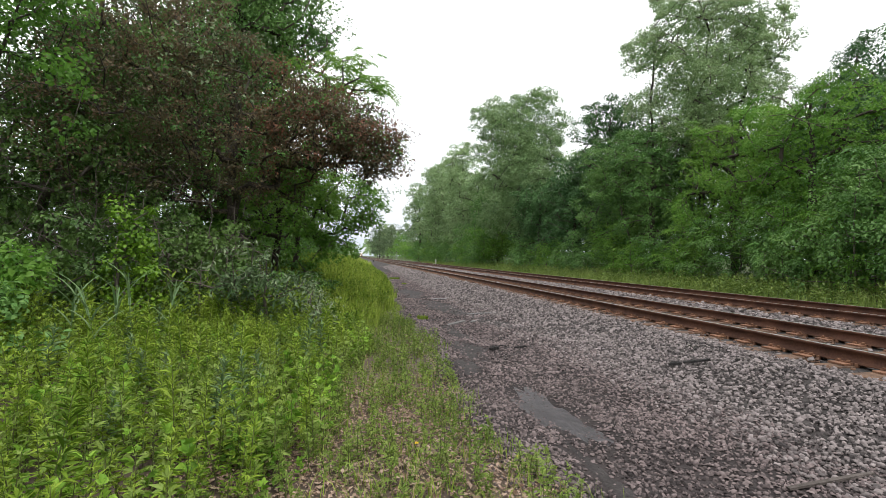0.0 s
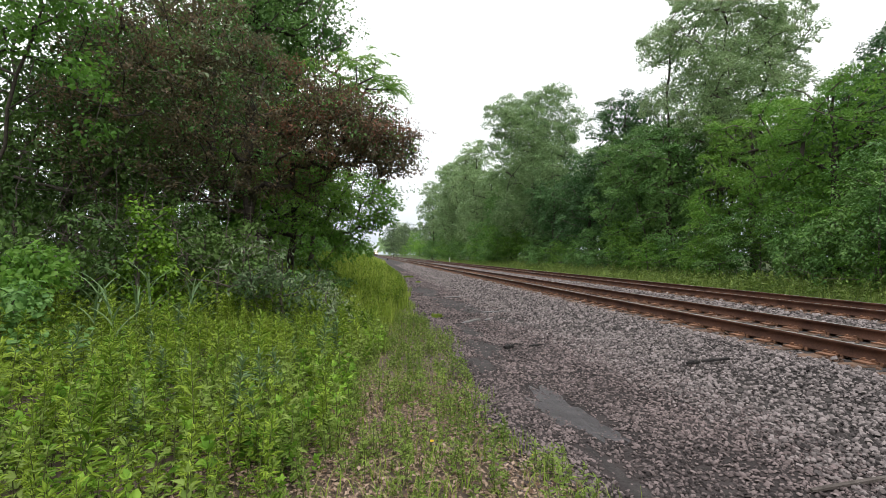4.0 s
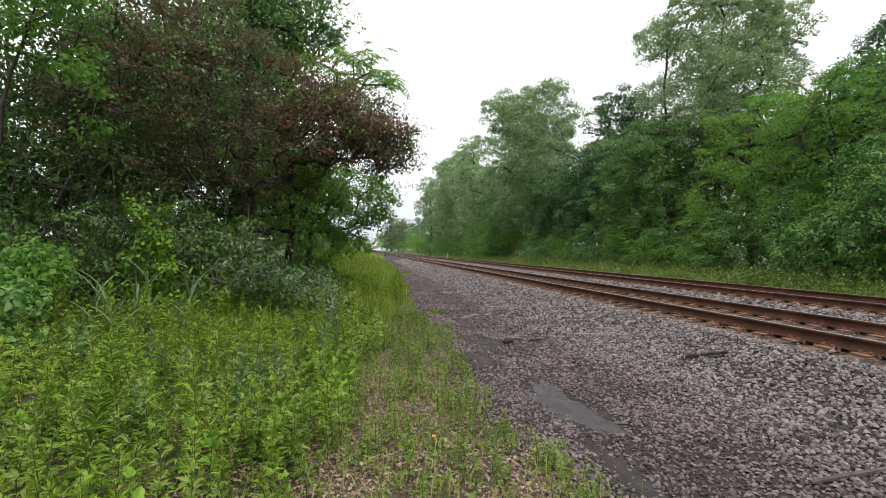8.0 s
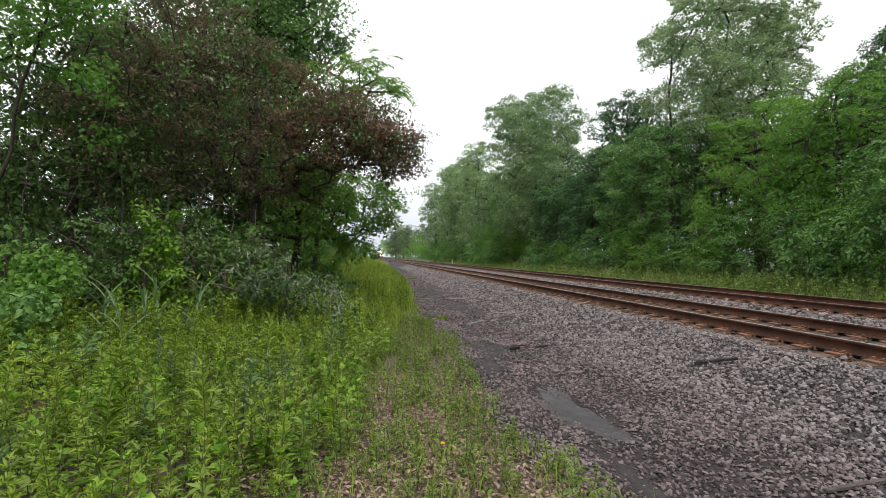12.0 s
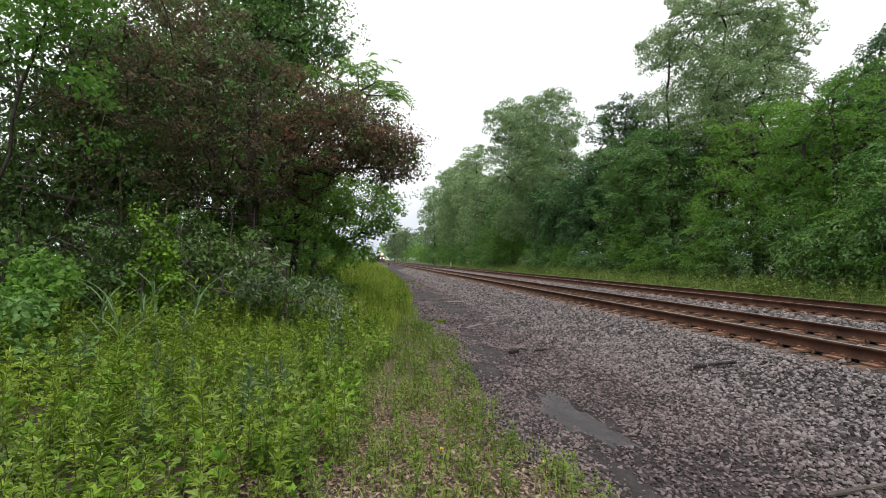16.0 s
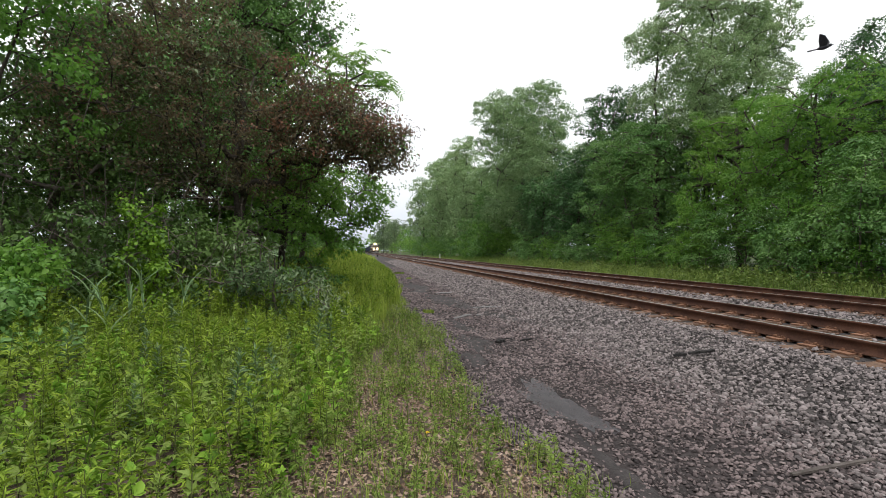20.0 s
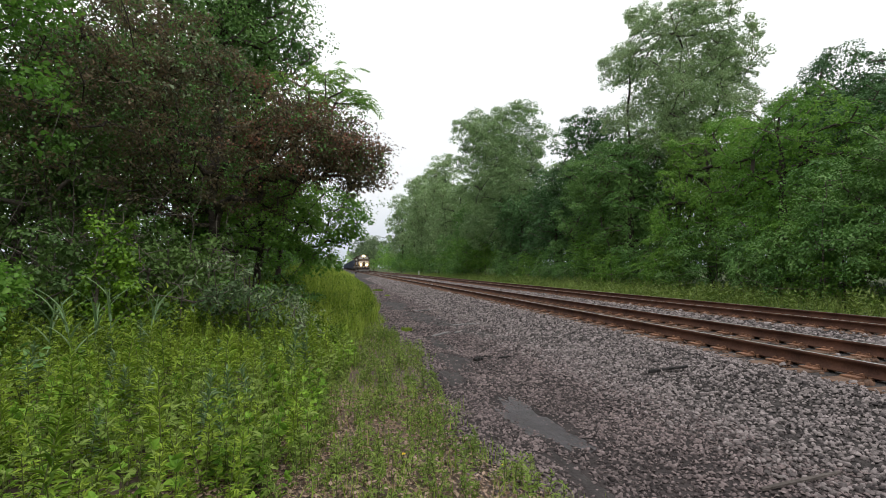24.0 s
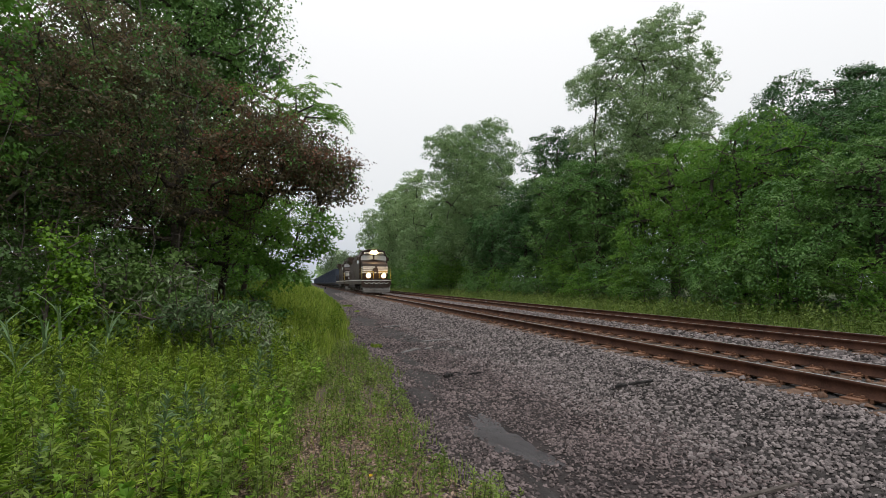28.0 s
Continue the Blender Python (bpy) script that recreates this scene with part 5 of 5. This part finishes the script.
def small_things():
    goldenrods()
    for k, (x, y, h) in enumerate([(-2.92, 6.2, 1.0), (-2.7, 6.45, 1.12), (-2.98, 6.6, 0.95), (-2.5, 6.7, 1.05), (-3.5, 6.6, 0.9)]):
        reed(x, y, h, 400 + k)
    dandelion(1.30, 3.52, 0.05)
    dandelion(0.49, 3.54, 0.12)
    scrap("broken_plank", "dark broken pieces of tie wood lying on the ballast", 4.4, 5.62, -0.33, [("plank", 0.0, 0.34, 0.06, 0.035, 0.0), ("splinter", -0.2, -0.03, 0.075, 0.045, -0.03)], M_dark, "wood scrap", 0.05)
    scrap("dark_clod", "dark clods of broken bark on the gravel path", 2.42, 7.85, 0.4, [("clod", -0.09, 0.09, 0.1, 0.06, 0.0), ("chunk", 0.2, 0.3, 0.05, 0.03, 0.12)], M_dark, "debris")
    scrap("dark_clod", "small dark clod on the gravel path", 2.9, 7.85, 0.1, [("clod", -0.12, 0.12, 0.06, 0.035, 0.0)], M_dark, "debris")
    scrap("fallen_stick", "grey weathered board half buried in the gravel", 3.3, 2.76, 0.05, [("board", -0.32, 0.45, 0.05, 0.025, 0.0)], M_stick, "stick", 0.01)
    scrap("mud_clod", "lumps of churned dark mud in the path", 3.08, 17.0, 0.3, [("clod", -0.35, 0.3, 0.22, 0.07, 0.0), ("lump", 0.4, 0.7, 0.15, 0.05, 0.3)], M_mud, "mud", 0.0)
    scrap("mud_clod", "lumps of churned dark mud in the path", 2.45, 11.1, 0.8, [("clod", -0.4, 0.4, 0.16, 0.05, 0.0), ("lump", 0.35, 0.6, 0.12, 0.04, -0.2)], M_mud, "mud", 0.0)
    scrap("mud_clod", "lumps of churned dark mud in the path", 3.5, 12.4, -0.3, [("clod", -0.45, 0.4, 0.2, 0.05, 0.0)], M_mud, "mud", 0.0)
    tuft(2.7, 32.5, 0.55, 0.14, 400, 501, "low green grass tuft growing in the gravel path")
    tuft(2.75, 26.6, 0.22, 0.1, 120, 502, "small green grass tuft growing in the gravel path")
    tuft(1.75, 12.0, 0.25, 0.1, 160, 503, "small green grass tuft growing in the gravel path")
    post("marker_post", "short white marker post beside the far track", 14.3, 83.5, 1.0, 0.16, M_paint)
    post("marker_post", "dark low stub post beside the near track", 4.5, 122.0, 0.45, 0.3, M_dark)
    post("signal_pole", "pale grey slender pole at the wood's edge", 14.6, 171.0, 3.6, 0.14, M_pole, M_dark)


small_things()


# ---- the train ----
# black browned by dust, and by the lamps' warm light tinted into it
P_black = surface("black_locomotive_paint", (0.026, 0.018, 0.0145), (0.078, 0.054, 0.042), 1.2, 0.6, 0.05, fine=20, local=True, spec=0.15)
P_white = surface("white_stripe_paint", (0.55, 0.53, 0.50), (0.78, 0.76, 0.73), 2.0, 0.5, 0.03, local=True)
P_grey = surface("dusty_grey_steel", (0.06, 0.055, 0.05), (0.15, 0.14, 0.13), 2.0, 0.7, 0.1, local=True)
P_under = surface("grimy_underframe", (0.02, 0.018, 0.016), (0.07, 0.06, 0.05), 3.0, 0.8, 0.2, local=True)
P_yellow = surface("yellow_handrail_paint", (0.5, 0.36, 0.06), (0.68, 0.52, 0.12), 4.0, 0.5, 0.05, local=True)
P_blue = surface("dull_blue_grey_car_paint", (0.035, 0.045, 0.07), (0.075, 0.09, 0.125), 0.7, 0.65, 0.1, fine=25, local=True)
P_coal = surface("coal", (0.008, 0.008, 0.008), (0.03, 0.03, 0.03), 4.0, 0.6, 0.8, local=True)
P_wheel = surface("wheel_steel", (0.05, 0.035, 0.03), (0.16, 0.13, 0.11), 4.0, 0.6, 0.1, metal=0.5, local=True)
P_glass, _n, _l, _b = nodes_of("sky_toned_cab_glass")
# pale grey base: the sky's reflection painted into the glass
_b.inputs["Base Color"].default_value = (0.42, 0.43, 0.44, 1)
_b.inputs["Roughness"].default_value, _b.inputs["Specular IOR Level"].default_value = 0.08, 0.9


def lamp_glass(name, colour, strength):
    m, n, l, b = nodes_of(name)
    b.inputs["Base Color"].default_value = (*colour, 1)
    b.inputs["Emission Color"].default_value = (*colour, 1)
    b.inputs["Emission Strength"].default_value = strength
    return m


P_head = lamp_glass("lit_headlight", (1.0, 0.66, 0.3), 60.0)
P_ditch = lamp_glass("lit_ditch_light", (1.0, 0.62, 0.25), 55.0)
P_board = lamp_glass("lit_number_board", (0.9, 0.85, 0.7), 0.25)


def truck(parent, yc, axles, step, radius, length):
    """A bogie: two side frames with springs, a bolster, and wheelsets."""
    bm = bmesh.new()
    for s in (-1, 1):
        prism(bm, [(yc - length / 2, 0.55), (yc - length / 2 + 0.25, 0.8), (yc - 0.4, 0.95), (yc + 0.4, 0.95), (yc + length / 2 - 0.25, 0.8), (yc + length / 2, 0.55), (yc + length / 2 - 0.3, 0.42), (yc - length / 2 + 0.3, 0.42)],
              s * 1.02 - 0.07, s * 1.02 + 0.07, "x", 0.02)
        for k in range(axles):
            y = yc + (k - (axles - 1) / 2) * step
            box(bm, s * 1.13 - 0.08, s * 1.13 + 0.08, y - 0.16, y + 0.16, radius - 0.16, radius + 0.16, 0.03)
    box(bm, -1.0, 1.0, yc - 0.22, yc + 0.22, 0.55, 0.85, 0.03)
    tr = part("truck", bm, P_under, parent, "grimy steel truck frame")
    sets = []
    for k in range(axles):
        y = yc + (k - (axles - 1) / 2) * step
        bm = bmesh.new()
        for s in (-1, 1):
            disc(bm, (s * 0.74, 0, 0), radius, 0.13, "x", 14)
            disc(bm, (s * 0.675, 0, 0), radius + 0.03, 0.03, "x", 14)
            box(bm, s * 0.82 - 0.01, s * 0.82 + 0.01, -radius * 0.7, radius * 0.7, -0.05, 0.05)
        disc(bm, (0, 0, 0), 0.09, 1.9, "x", 10)
        w = part("wheelset", bm, P_wheel, parent, "steel wheelset with worn treads")
        w.location = (0, y, radius)
        sets.append(w)
    return sets


def locomotive(label):
    """A six-axle wide-cab diesel; its front coupler is at y = 0 and it faces -y."""
    t = thing("locomotive", label=label, category="locomotive", group="locomotives")
    bm = bmesh.new()
    prism(bm, [(0.9, 1.0), (0.9, 1.5), (21.9, 1.5), (21.9, 1.0), (15.2, 1.0), (14.8, 0.85), (8.0, 0.85), (7.6, 1.0)], -1.5, 1.5, "x", 0.02)
    part("underframe", bm, P_black, t)
    bm = bmesh.new()
    box(bm, -1.503, 1.503, 0.95, 21.85, 1.36, 1.42)
    part("sill_stripe", bm, P_white, t, "thin white line along the sill")
    bm = bmesh.new()
    prism(bm, [(-1.25, 0.45), (-1.4, 0.6), (-1.4, 1.0), (1.4, 1.0), (1.4, 0.6), (1.25, 0.45)], 8.4, 14.4, "y", 0.04)
    part("fuel_tank", bm, P_under, t)
    bm = bmesh.new()
    prism(bm, [(-1.5, 0.95), (-1.5, 1.5), (1.5, 1.5), (1.5, 0.95), (1.3, 0.55), (-1.3, 0.55)], 0.78, 0.95, "y", 0.02)
    pilot = part("pilot", bm, P_black, t)
    bm = bmesh.new()
    prism(bm, [(0.95, 0.75), (0.45, 0.4), (0.35, 0.14), (0.95, 0.14)], -1.35, 1.35, "x", 0.02)
    part("plow", bm, P_grey, pilot, "dusty grey snow plow blade")
    for s in (-1, 1):
        bm = bmesh.new()
        for k in range(4):
            box(bm, s * 1.3 - 0.2, s * 1.3 + 0.2, 0.6 + 0.1 * k, 0.95 + 0.1 * k, 0.35 + 0.29 * k, 0.39 + 0.29 * k)
        part("step", bm, P_grey, pilot, "grey corner steps")
    bm = bmesh.new()
    box(bm, -0.1, 0.1, 0.2, 0.85, 0.75, 0.98, 0.03)
    prism(bm, [(-0.22, 0.0), (0.2, 0.02), (0.22, 0.25), (-0.05, 0.3), (-0.2, 0.22)], 0.72, 1.02, "z", 0.02)
    part("coupler", bm, P_under, t)
    for s in (-1, 1):
        bm = bmesh.new()
        rod(bm, [(s * 0.35, 0.76, 1.0), (s * 0.45, 0.6, 0.7), (s * 0.6, 0.6, 0.55), (s * 0.7, 0.76, 0.9)], 0.03)
        part("air_hose", bm, P_under, t)
    # short hood
    bm = bmesh.new()
    prism(bm, [(1.75, 1.5), (1.55, 2.0), (1.55, 2.75), (1.75, 3.1), (3.0, 3.4), (3.3, 3.4), (3.3, 1.5)], -1.3, 1.3, "x", 0.07)
    nose = part("nose", bm, P_black, t)
    for k, z in enumerate((2.12, 2.31, 2.5, 2.69)):
        bm = bmesh.new()
        y = 1.535
        box(bm, -1.27, 1.27, y, y + 0.05, z, z + 0.12)
        for s in (-1, 1):
            box(bm, s * 1.295 - 0.012, s * 1.295 + 0.012, 1.6, 3.28, z, z + 0.1)
        part("stripe", bm, P_white, nose, "white stripe round the nose")
    bm = bmesh.new()
    prism(bm, [(-0.3, 2.05), (-0.12, 2.02), (-0.06, 2.3), (0.08, 2.28), (0.12, 2.0), (0.3, 2.06), (0.26, 2.5), (0.12, 2.86), (-0.02, 2.84), (-0.08, 2.66), (-0.22, 2.6), (-0.34, 2.4)], 1.52, 1.56, "y")
    part("emblem", bm, P_black, nose, "plain dark emblem patch on the stripes")
    bm = bmesh.new()
    box(bm, 0.45, 1.0, 1.50, 1.54, 1.6, 2.0, 0.01)
    part("nose_door", bm, P_black, nose)
    # cab
    bm = bmesh.new()
    prism(bm, [(-1.5, 1.5), (-1.5, 3.9), (-1.2, 4.45), (-0.6, 4.62), (0.6, 4.62), (1.2, 4.45), (1.5, 3.9), (1.5, 1.5)], 3.15, 6.1, "y", 0.05)
    cab = part("cab", bm, P_black, t)
    bm = bmesh.new()
    prism(bm, [(-1.22, 4.43), (-0.6, 4.6), (0.6, 4.6), (1.22, 4.43), (1.25, 4.5), (0.6, 4.69), (-0.6, 4.69), (-1.25, 4.5)], 2.95, 6.15, "y")
    part("cab_roof", bm, P_grey, cab, "dusty grey cab roof")
    for s in (-1, 1):
        bm = bmesh.new()
        prism(bm, [(s * 0.09, 3.62), (s * 0.09, 4.06), (s * 1.08, 4.06), (s * 1.34, 3.92), (s * 1.34, 3.5)], 3.10, 3.14, "y")
        part("windshield", bm, P_glass, cab, "windshield pane with the pale sky's reflection in its colour")
        for y0, y1 in ((3.6, 4.3), (4.5, 5.3)):
            bm = bmesh.new()
            box(bm, s * 1.505 - 0.01, s * 1.505 + 0.01, y0, y1, 3.2, 3.85)
            part("side_window", bm, P_glass, cab)
        bm = bmesh.new()
        box(bm, s * 0.75 - 0.28, s * 0.75 + 0.28, 3.0, 3.12, 4.18, 4.38, 0.01)
        part("number_board", bm, P_board, cab, "lit number board with a plain bar")
        bm = bmesh.new()
        box(bm, s * 0.75 - 0.2, s * 0.75 + 0.2, 2.99, 3.0, 4.23, 4.33)
        part("number_bar", bm, P_black, cab)
        bm = bmesh.new()
        box(bm, s * 1.62 - 0.1, s * 1.62 + 0.1, 3.5, 3.54, 3.5, 3.85, 0.01)
        part("mirror", bm, P_black, cab)
    bm = bmesh.new()
    for s in (-1, 1):
        disc(bm, (s * 0.17, 2.93, 4.36), 0.19, 0.1, "y", 18)
    part("headlight", bm, P_head, cab, "pair of lit warm headlights above the windshield")
    bm = bmesh.new()
    box(bm, -0.42, 0.42, 2.97, 3.16, 4.16, 4.56, 0.04)
    part("headlight_housing", bm, P_black, cab)
    bm = bmesh.new()
    prism(bm, [(-1.36, 4.1), (1.36, 4.1), (1.2, 4.2), (-1.2, 4.2)], 2.98, 3.16, "y", 0.01)
    part("sun_visor", bm, P_grey, cab, "dusty brow over the windshield")
    bm = bmesh.new()
    prism(bm, [(-1.36, 3.36), (-0.1, 3.56), (0.1, 3.56), (1.36, 3.36), (1.36, 3.44), (0.1, 3.66), (-0.1, 3.66), (-1.36, 3.44)], 3.08, 3.15, "y", 0.01)
    part("window_sill", bm, P_grey, cab, "dusty ledge under the windshield")
    for k in range(5):
        bm = bmesh.new()
        x = -1.0 + 0.5 * k
        rod(bm, [(x - 0.2, 0.74, 1.2), (x - 0.1, 0.72, 1.06), (x + 0.1, 0.72, 1.06), (x + 0.2, 0.74, 1.2)], 0.022)
        part("hose_loop", bm, P_white, pilot, "pale looped air hose")
    bm = bmesh.new()
    box(bm, -1.5, 1.5, 0.74, 0.79, 1.34, 1.4)
    part("pilot_stripe", bm, P_white, pilot, "thin pale line across the pilot")
    for s in (-1, 1):
        bm = bmesh.new()
        disc(bm, (s * 0.78, 0.98, 1.86), 0.21, 0.08, "y", 18)
        part("ditch_light", bm, P_ditch, t, "lit warm ditch light")
        bm = bmesh.new()
        box(bm, s * 0.78 - 0.19, s * 0.78 + 0.19, 1.02, 1.2, 1.5, 2.05, 0.03)
        part("ditch_light_bracket", bm, P_black, t)
        bm = bmesh.new()
        rod(bm, [(s * 1.46, 0.95, 1.5), (s * 1.46, 0.95, 2.55), (s * 1.46, 3.0, 2.55)])
        rod(bm, [(s * 1.46, 0.95, 2.05), (s * 1.46, 3.0, 2.05)])
        part("front_handrail", bm, P_yellow, t, "yellow front handrail")
        bm = bmesh.new()
        rod(bm, [(s * 1.46, 6.3, 2.5), (s * 1.46, 21.6, 2.5)])
        for k in range(9):
            y = 6.3 + 1.9 * k
            rod(bm, [(s * 1.46, y, 1.5), (s * 1.46, y, 2.5)])
        part("side_handrail", bm, P_black, t)
        bm = bmesh.new()
        rod(bm, [(s * 0.3, 0.9, 1.5), (s * 0.3, 0.9, 2.3), (s * 1.2, 0.9, 2.3)])
        part("end_rail", bm, P_yellow, t)
    # long hood
    bm = bmesh.new()
    prism(bm, [(-0.98, 1.5), (-0.98, 4.05), (-0.75, 4.28), (0.75, 4.28), (0.98, 4.05), (0.98, 1.5)], 6.1, 21.0, "y", 0.03)
    hood = part("long_hood", bm, P_black, t)
    for k in range(14):
        for s in (-1, 1):
            bm = bmesh.new()
            box(bm, s * 0.985 - 0.012, s * 0.985 + 0.012, 6.35 + 0.95 * k, 7.2 + 0.95 * k, 1.7, 3.7)
            part("hood_door", bm, P_black, hood)
    bm = bmesh.new()
    prism(bm, [(-1.0, 3.6), (-1.5, 4.1), (-1.5, 4.55), (1.5, 4.55), (1.5, 4.1), (1.0, 3.6)], 16.8, 20.6, "y", 0.03)
    rad = part("radiator", bm, P_black, hood)
    for k in range(3):
        bm = bmesh.new()
        disc(bm, (0, 17.5 + 1.2 * k, 4.58), 0.52, 0.1, "z", 20)
        part("fan", bm, P_grey, rad)
    bm = bmesh.new()
    prism(bm, [(-1.1, 3.3), (-1.45, 3.7), (-1.45, 4.2), (1.45, 4.2), (1.45, 3.7), (1.1, 3.3)], 6.4, 9.2, "y", 0.03)
    part("inverter_cabinet", bm, P_black, hood)
    bm = bmesh.new()
    box(bm, -0.35, 0.35, 12.6, 13.6, 4.28, 4.5, 0.03)
    part("exhaust_stack", bm, P_grey, hood)
    bm = bmesh.new()
    for k in range(3):
        disc(bm, (-0.15 + 0.15 * k, 5.4, 4.78), 0.05, 0.5, "y", 8)
    box(bm, -0.25, 0.25, 5.35, 5.5, 4.65, 4.76)
    part("horn", bm, P_grey, cab)
    return t, truck(t, 4.3, 3, 1.85, 0.53, 5.2) + truck(t, 18.3, 3, 1.85, 0.53, 5.2)


def hopper_car():
    """A high-sided coal car, 16 m over its couplers, with ribbed sides and a heaped load."""
    t = thing("coal_car", label="dull blue-grey high-sided coal car coupled in the train", category="rail car", group="coal cars")
    bm = bmesh.new()
    prism(bm, [(-1.5, 3.85), (-1.5, 1.15), (-1.1, 0.75), (1.1, 0.75), (1.5, 1.15), (1.5, 3.85), (1.42, 3.85), (1.42, 3.3), (-1.42, 3.3), (-1.42, 3.85)], 0.75, 15.25, "y")
    part("body", bm, P_blue, t)
    for s in (-1, 1):
        for k in range(11):
            bm = bmesh.new()
            y = 1.2 + 1.36 * k
            box(bm, s * 1.55 - 0.05, s * 1.55 + 0.05, y - 0.06, y + 0.06, 1.1, 3.8)
            part("rib", bm, P_blue, t)
        bm = bmesh.new()
        box(bm, s * 1.54 - 0.08, s * 1.54 + 0.08, 0.7, 15.3, 3.78, 3.92, 0.01)
        part("top_chord", bm, P_blue, t)
        bm = bmesh.new()
        box(bm, s * 1.52 - 0.06, s * 1.52 + 0.06, 0.5, 15.5, 1.0, 1.18, 0.01)
        part("side_sill", bm, P_under, t)
    for y in (0.7, 15.25):
        bm = bmesh.new()
        box(bm, -1.5, 1.5, y, y + 0.06, 1.1, 3.85)
        part("end_wall", bm, P_blue, t)
        bm = bmesh.new()
        box(bm, -0.14, 0.14, y - 0.68 if y < 5 else y, y if y < 5 else y + 0.72, 0.75, 1.0, 0.02)
        part("coupler", bm, P_under, t)
    bm = bmesh.new()
    prism(bm, [(-1.4, 3.4), (-0.8, 3.75), (0.1, 3.85), (0.8, 3.72), (1.4, 3.4)], 1.0, 15.0, "y")
    part("coal_load", bm, P_coal, t, "heaped black coal")
    truck(t, 2.6, 2, 1.78, 0.46, 2.9)
    truck(t, 13.4, 2, 1.78, 0.46, 2.9)
    return t


SPEED, FRONT_AT_END = 20.0, 46.8


def build_train():
    lead, spin = locomotive("black diesel locomotive with white nose stripes and lit lamps")
    second = copy_thing(lead, Matrix.Identity(4))
    spin += [o for o in second.children if o.name.split(".")[0] == "wheelset"]
    tagged(second, "second black diesel locomotive coupled behind the first")
    for o in second.children_recursive:
        if o.name.split(".")[0] in ("headlight", "ditch_light"):
            o.data = o.data.copy()
            o.data.materials[0] = P_glass
            tagged(o, "unlit lamp")
    cars = [hopper_car()]
    cars += [copy_thing(cars[0], Matrix.Identity(4)) for _ in range(17)]
    at = [(lead, 0.0), (second, 22.7)] + [(c, 45.4 + 16.0 * k) for k, c in enumerate(cars)]
    return at, spin


TRAIN, SPIN = build_train()


# ---- the bird ----
def bird():
    m = surface("dark_plumage", (0.012, 0.012, 0.016), (0.045, 0.045, 0.055), 30, 0.5, 0.1, local=True)
    t = thing("bird", label="small dark long-tailed bird flying over the tracks", category="bird")
    bm = bmesh.new()
    bmesh.ops.create_uvsphere(bm, u_segments=12, v_segments=8, radius=1.0)
    for v in bm.verts:
        taper = 1.0 - 0.35 * max(0.0, -v.co.y)
        v.co = Vector((v.co.x * 0.036 * taper, v.co.y * 0.085, v.co.z * 0.034 * taper))
    part("body", bm, m, t, smooth=True)
    bm = bmesh.new()
    bmesh.ops.create_uvsphere(bm, u_segments=10, v_segments=7, radius=0.024)
    bmesh.ops.translate(bm, vec=(0, 0.092, 0.012), verts=bm.verts)
    head = part("head", bm, m, t, smooth=True)
    bm = bmesh.new()
    r = bmesh.ops.create_cone(bm, cap_ends=True, segments=6, radius1=0.008, radius2=0.001, depth=0.032)
    for v in bm.verts:
        v.co = Vector((v.co.x, 0.126 + v.co.z, 0.01 + v.co.y * 0.7))
    part("beak", bm, m, head)
    bm = bmesh.new()
    prism(bm, [(-0.014, -0.07), (0.014, -0.07), (0.03, -0.185), (0.0, -0.2), (-0.03, -0.185)], -0.003, 0.003, "z")
    part("tail", bm, m, t)
    wings = []
    for s in (-1, 1):
        bm = bmesh.new()
        prism(bm, [(0, 0.045), (s * 0.08, 0.06), (s * 0.15, 0.035), (s * 0.195, -0.03), (s * 0.15, -0.045), (s * 0.08, -0.055), (0, -0.05)], -0.004, 0.004, "z", 0.001)
        w = part("wing", bm, m, t)
        w.location = (s * 0.025, 0.015, 0.015)
        wings.append((w, s))
    return t, wings


BIRD, WINGS = bird()


def motions():
    for ob, back_by in TRAIN:
        walk(ob, [(s, pose(T1, FRONT_AT_END + SPEED * (28 - s) + back_by, RAIL_TOP)) for s in (0, 4, 8, 12, 16, 20, 24, 28)])
    step = math.degrees(SPEED / 0.53 / FPS)
    for w in SPIN:
        x, y, z = w.location
        walk(w, [(k / FPS, pose(x, y, z, step * k)) for k in range(28 * FPS + 1)])
    way = [(0, -60, 150, 30), (10, -30, 90, 20), (18, -5.5, 30, 11), (19, -0.3, 18.1, 7.65), (19.4, 2.6, 13.3, 6.45), (19.7, 4.75, 9.6, 5.6), (20, 6.98, 5.95, 4.72),
           (20.4, 9.9, 1.2, 4.6), (22, 22, -18, 6), (28, 70, -90, 14)]
    walk(BIRD, [(s, pose(x, y, z, 0, 0, -149)) for s, x, y, z in way])
    for w, side in WINGS:
        x, y, z = w.location
        walk(w, [(k / 15, pose(x, y, z, 0, -side * (12 + 48 * math.cos(2 * math.pi * (k / 15 - 20.0) / 0.4)), 0)) for k in range(28 * 15 + 1)])


motions()
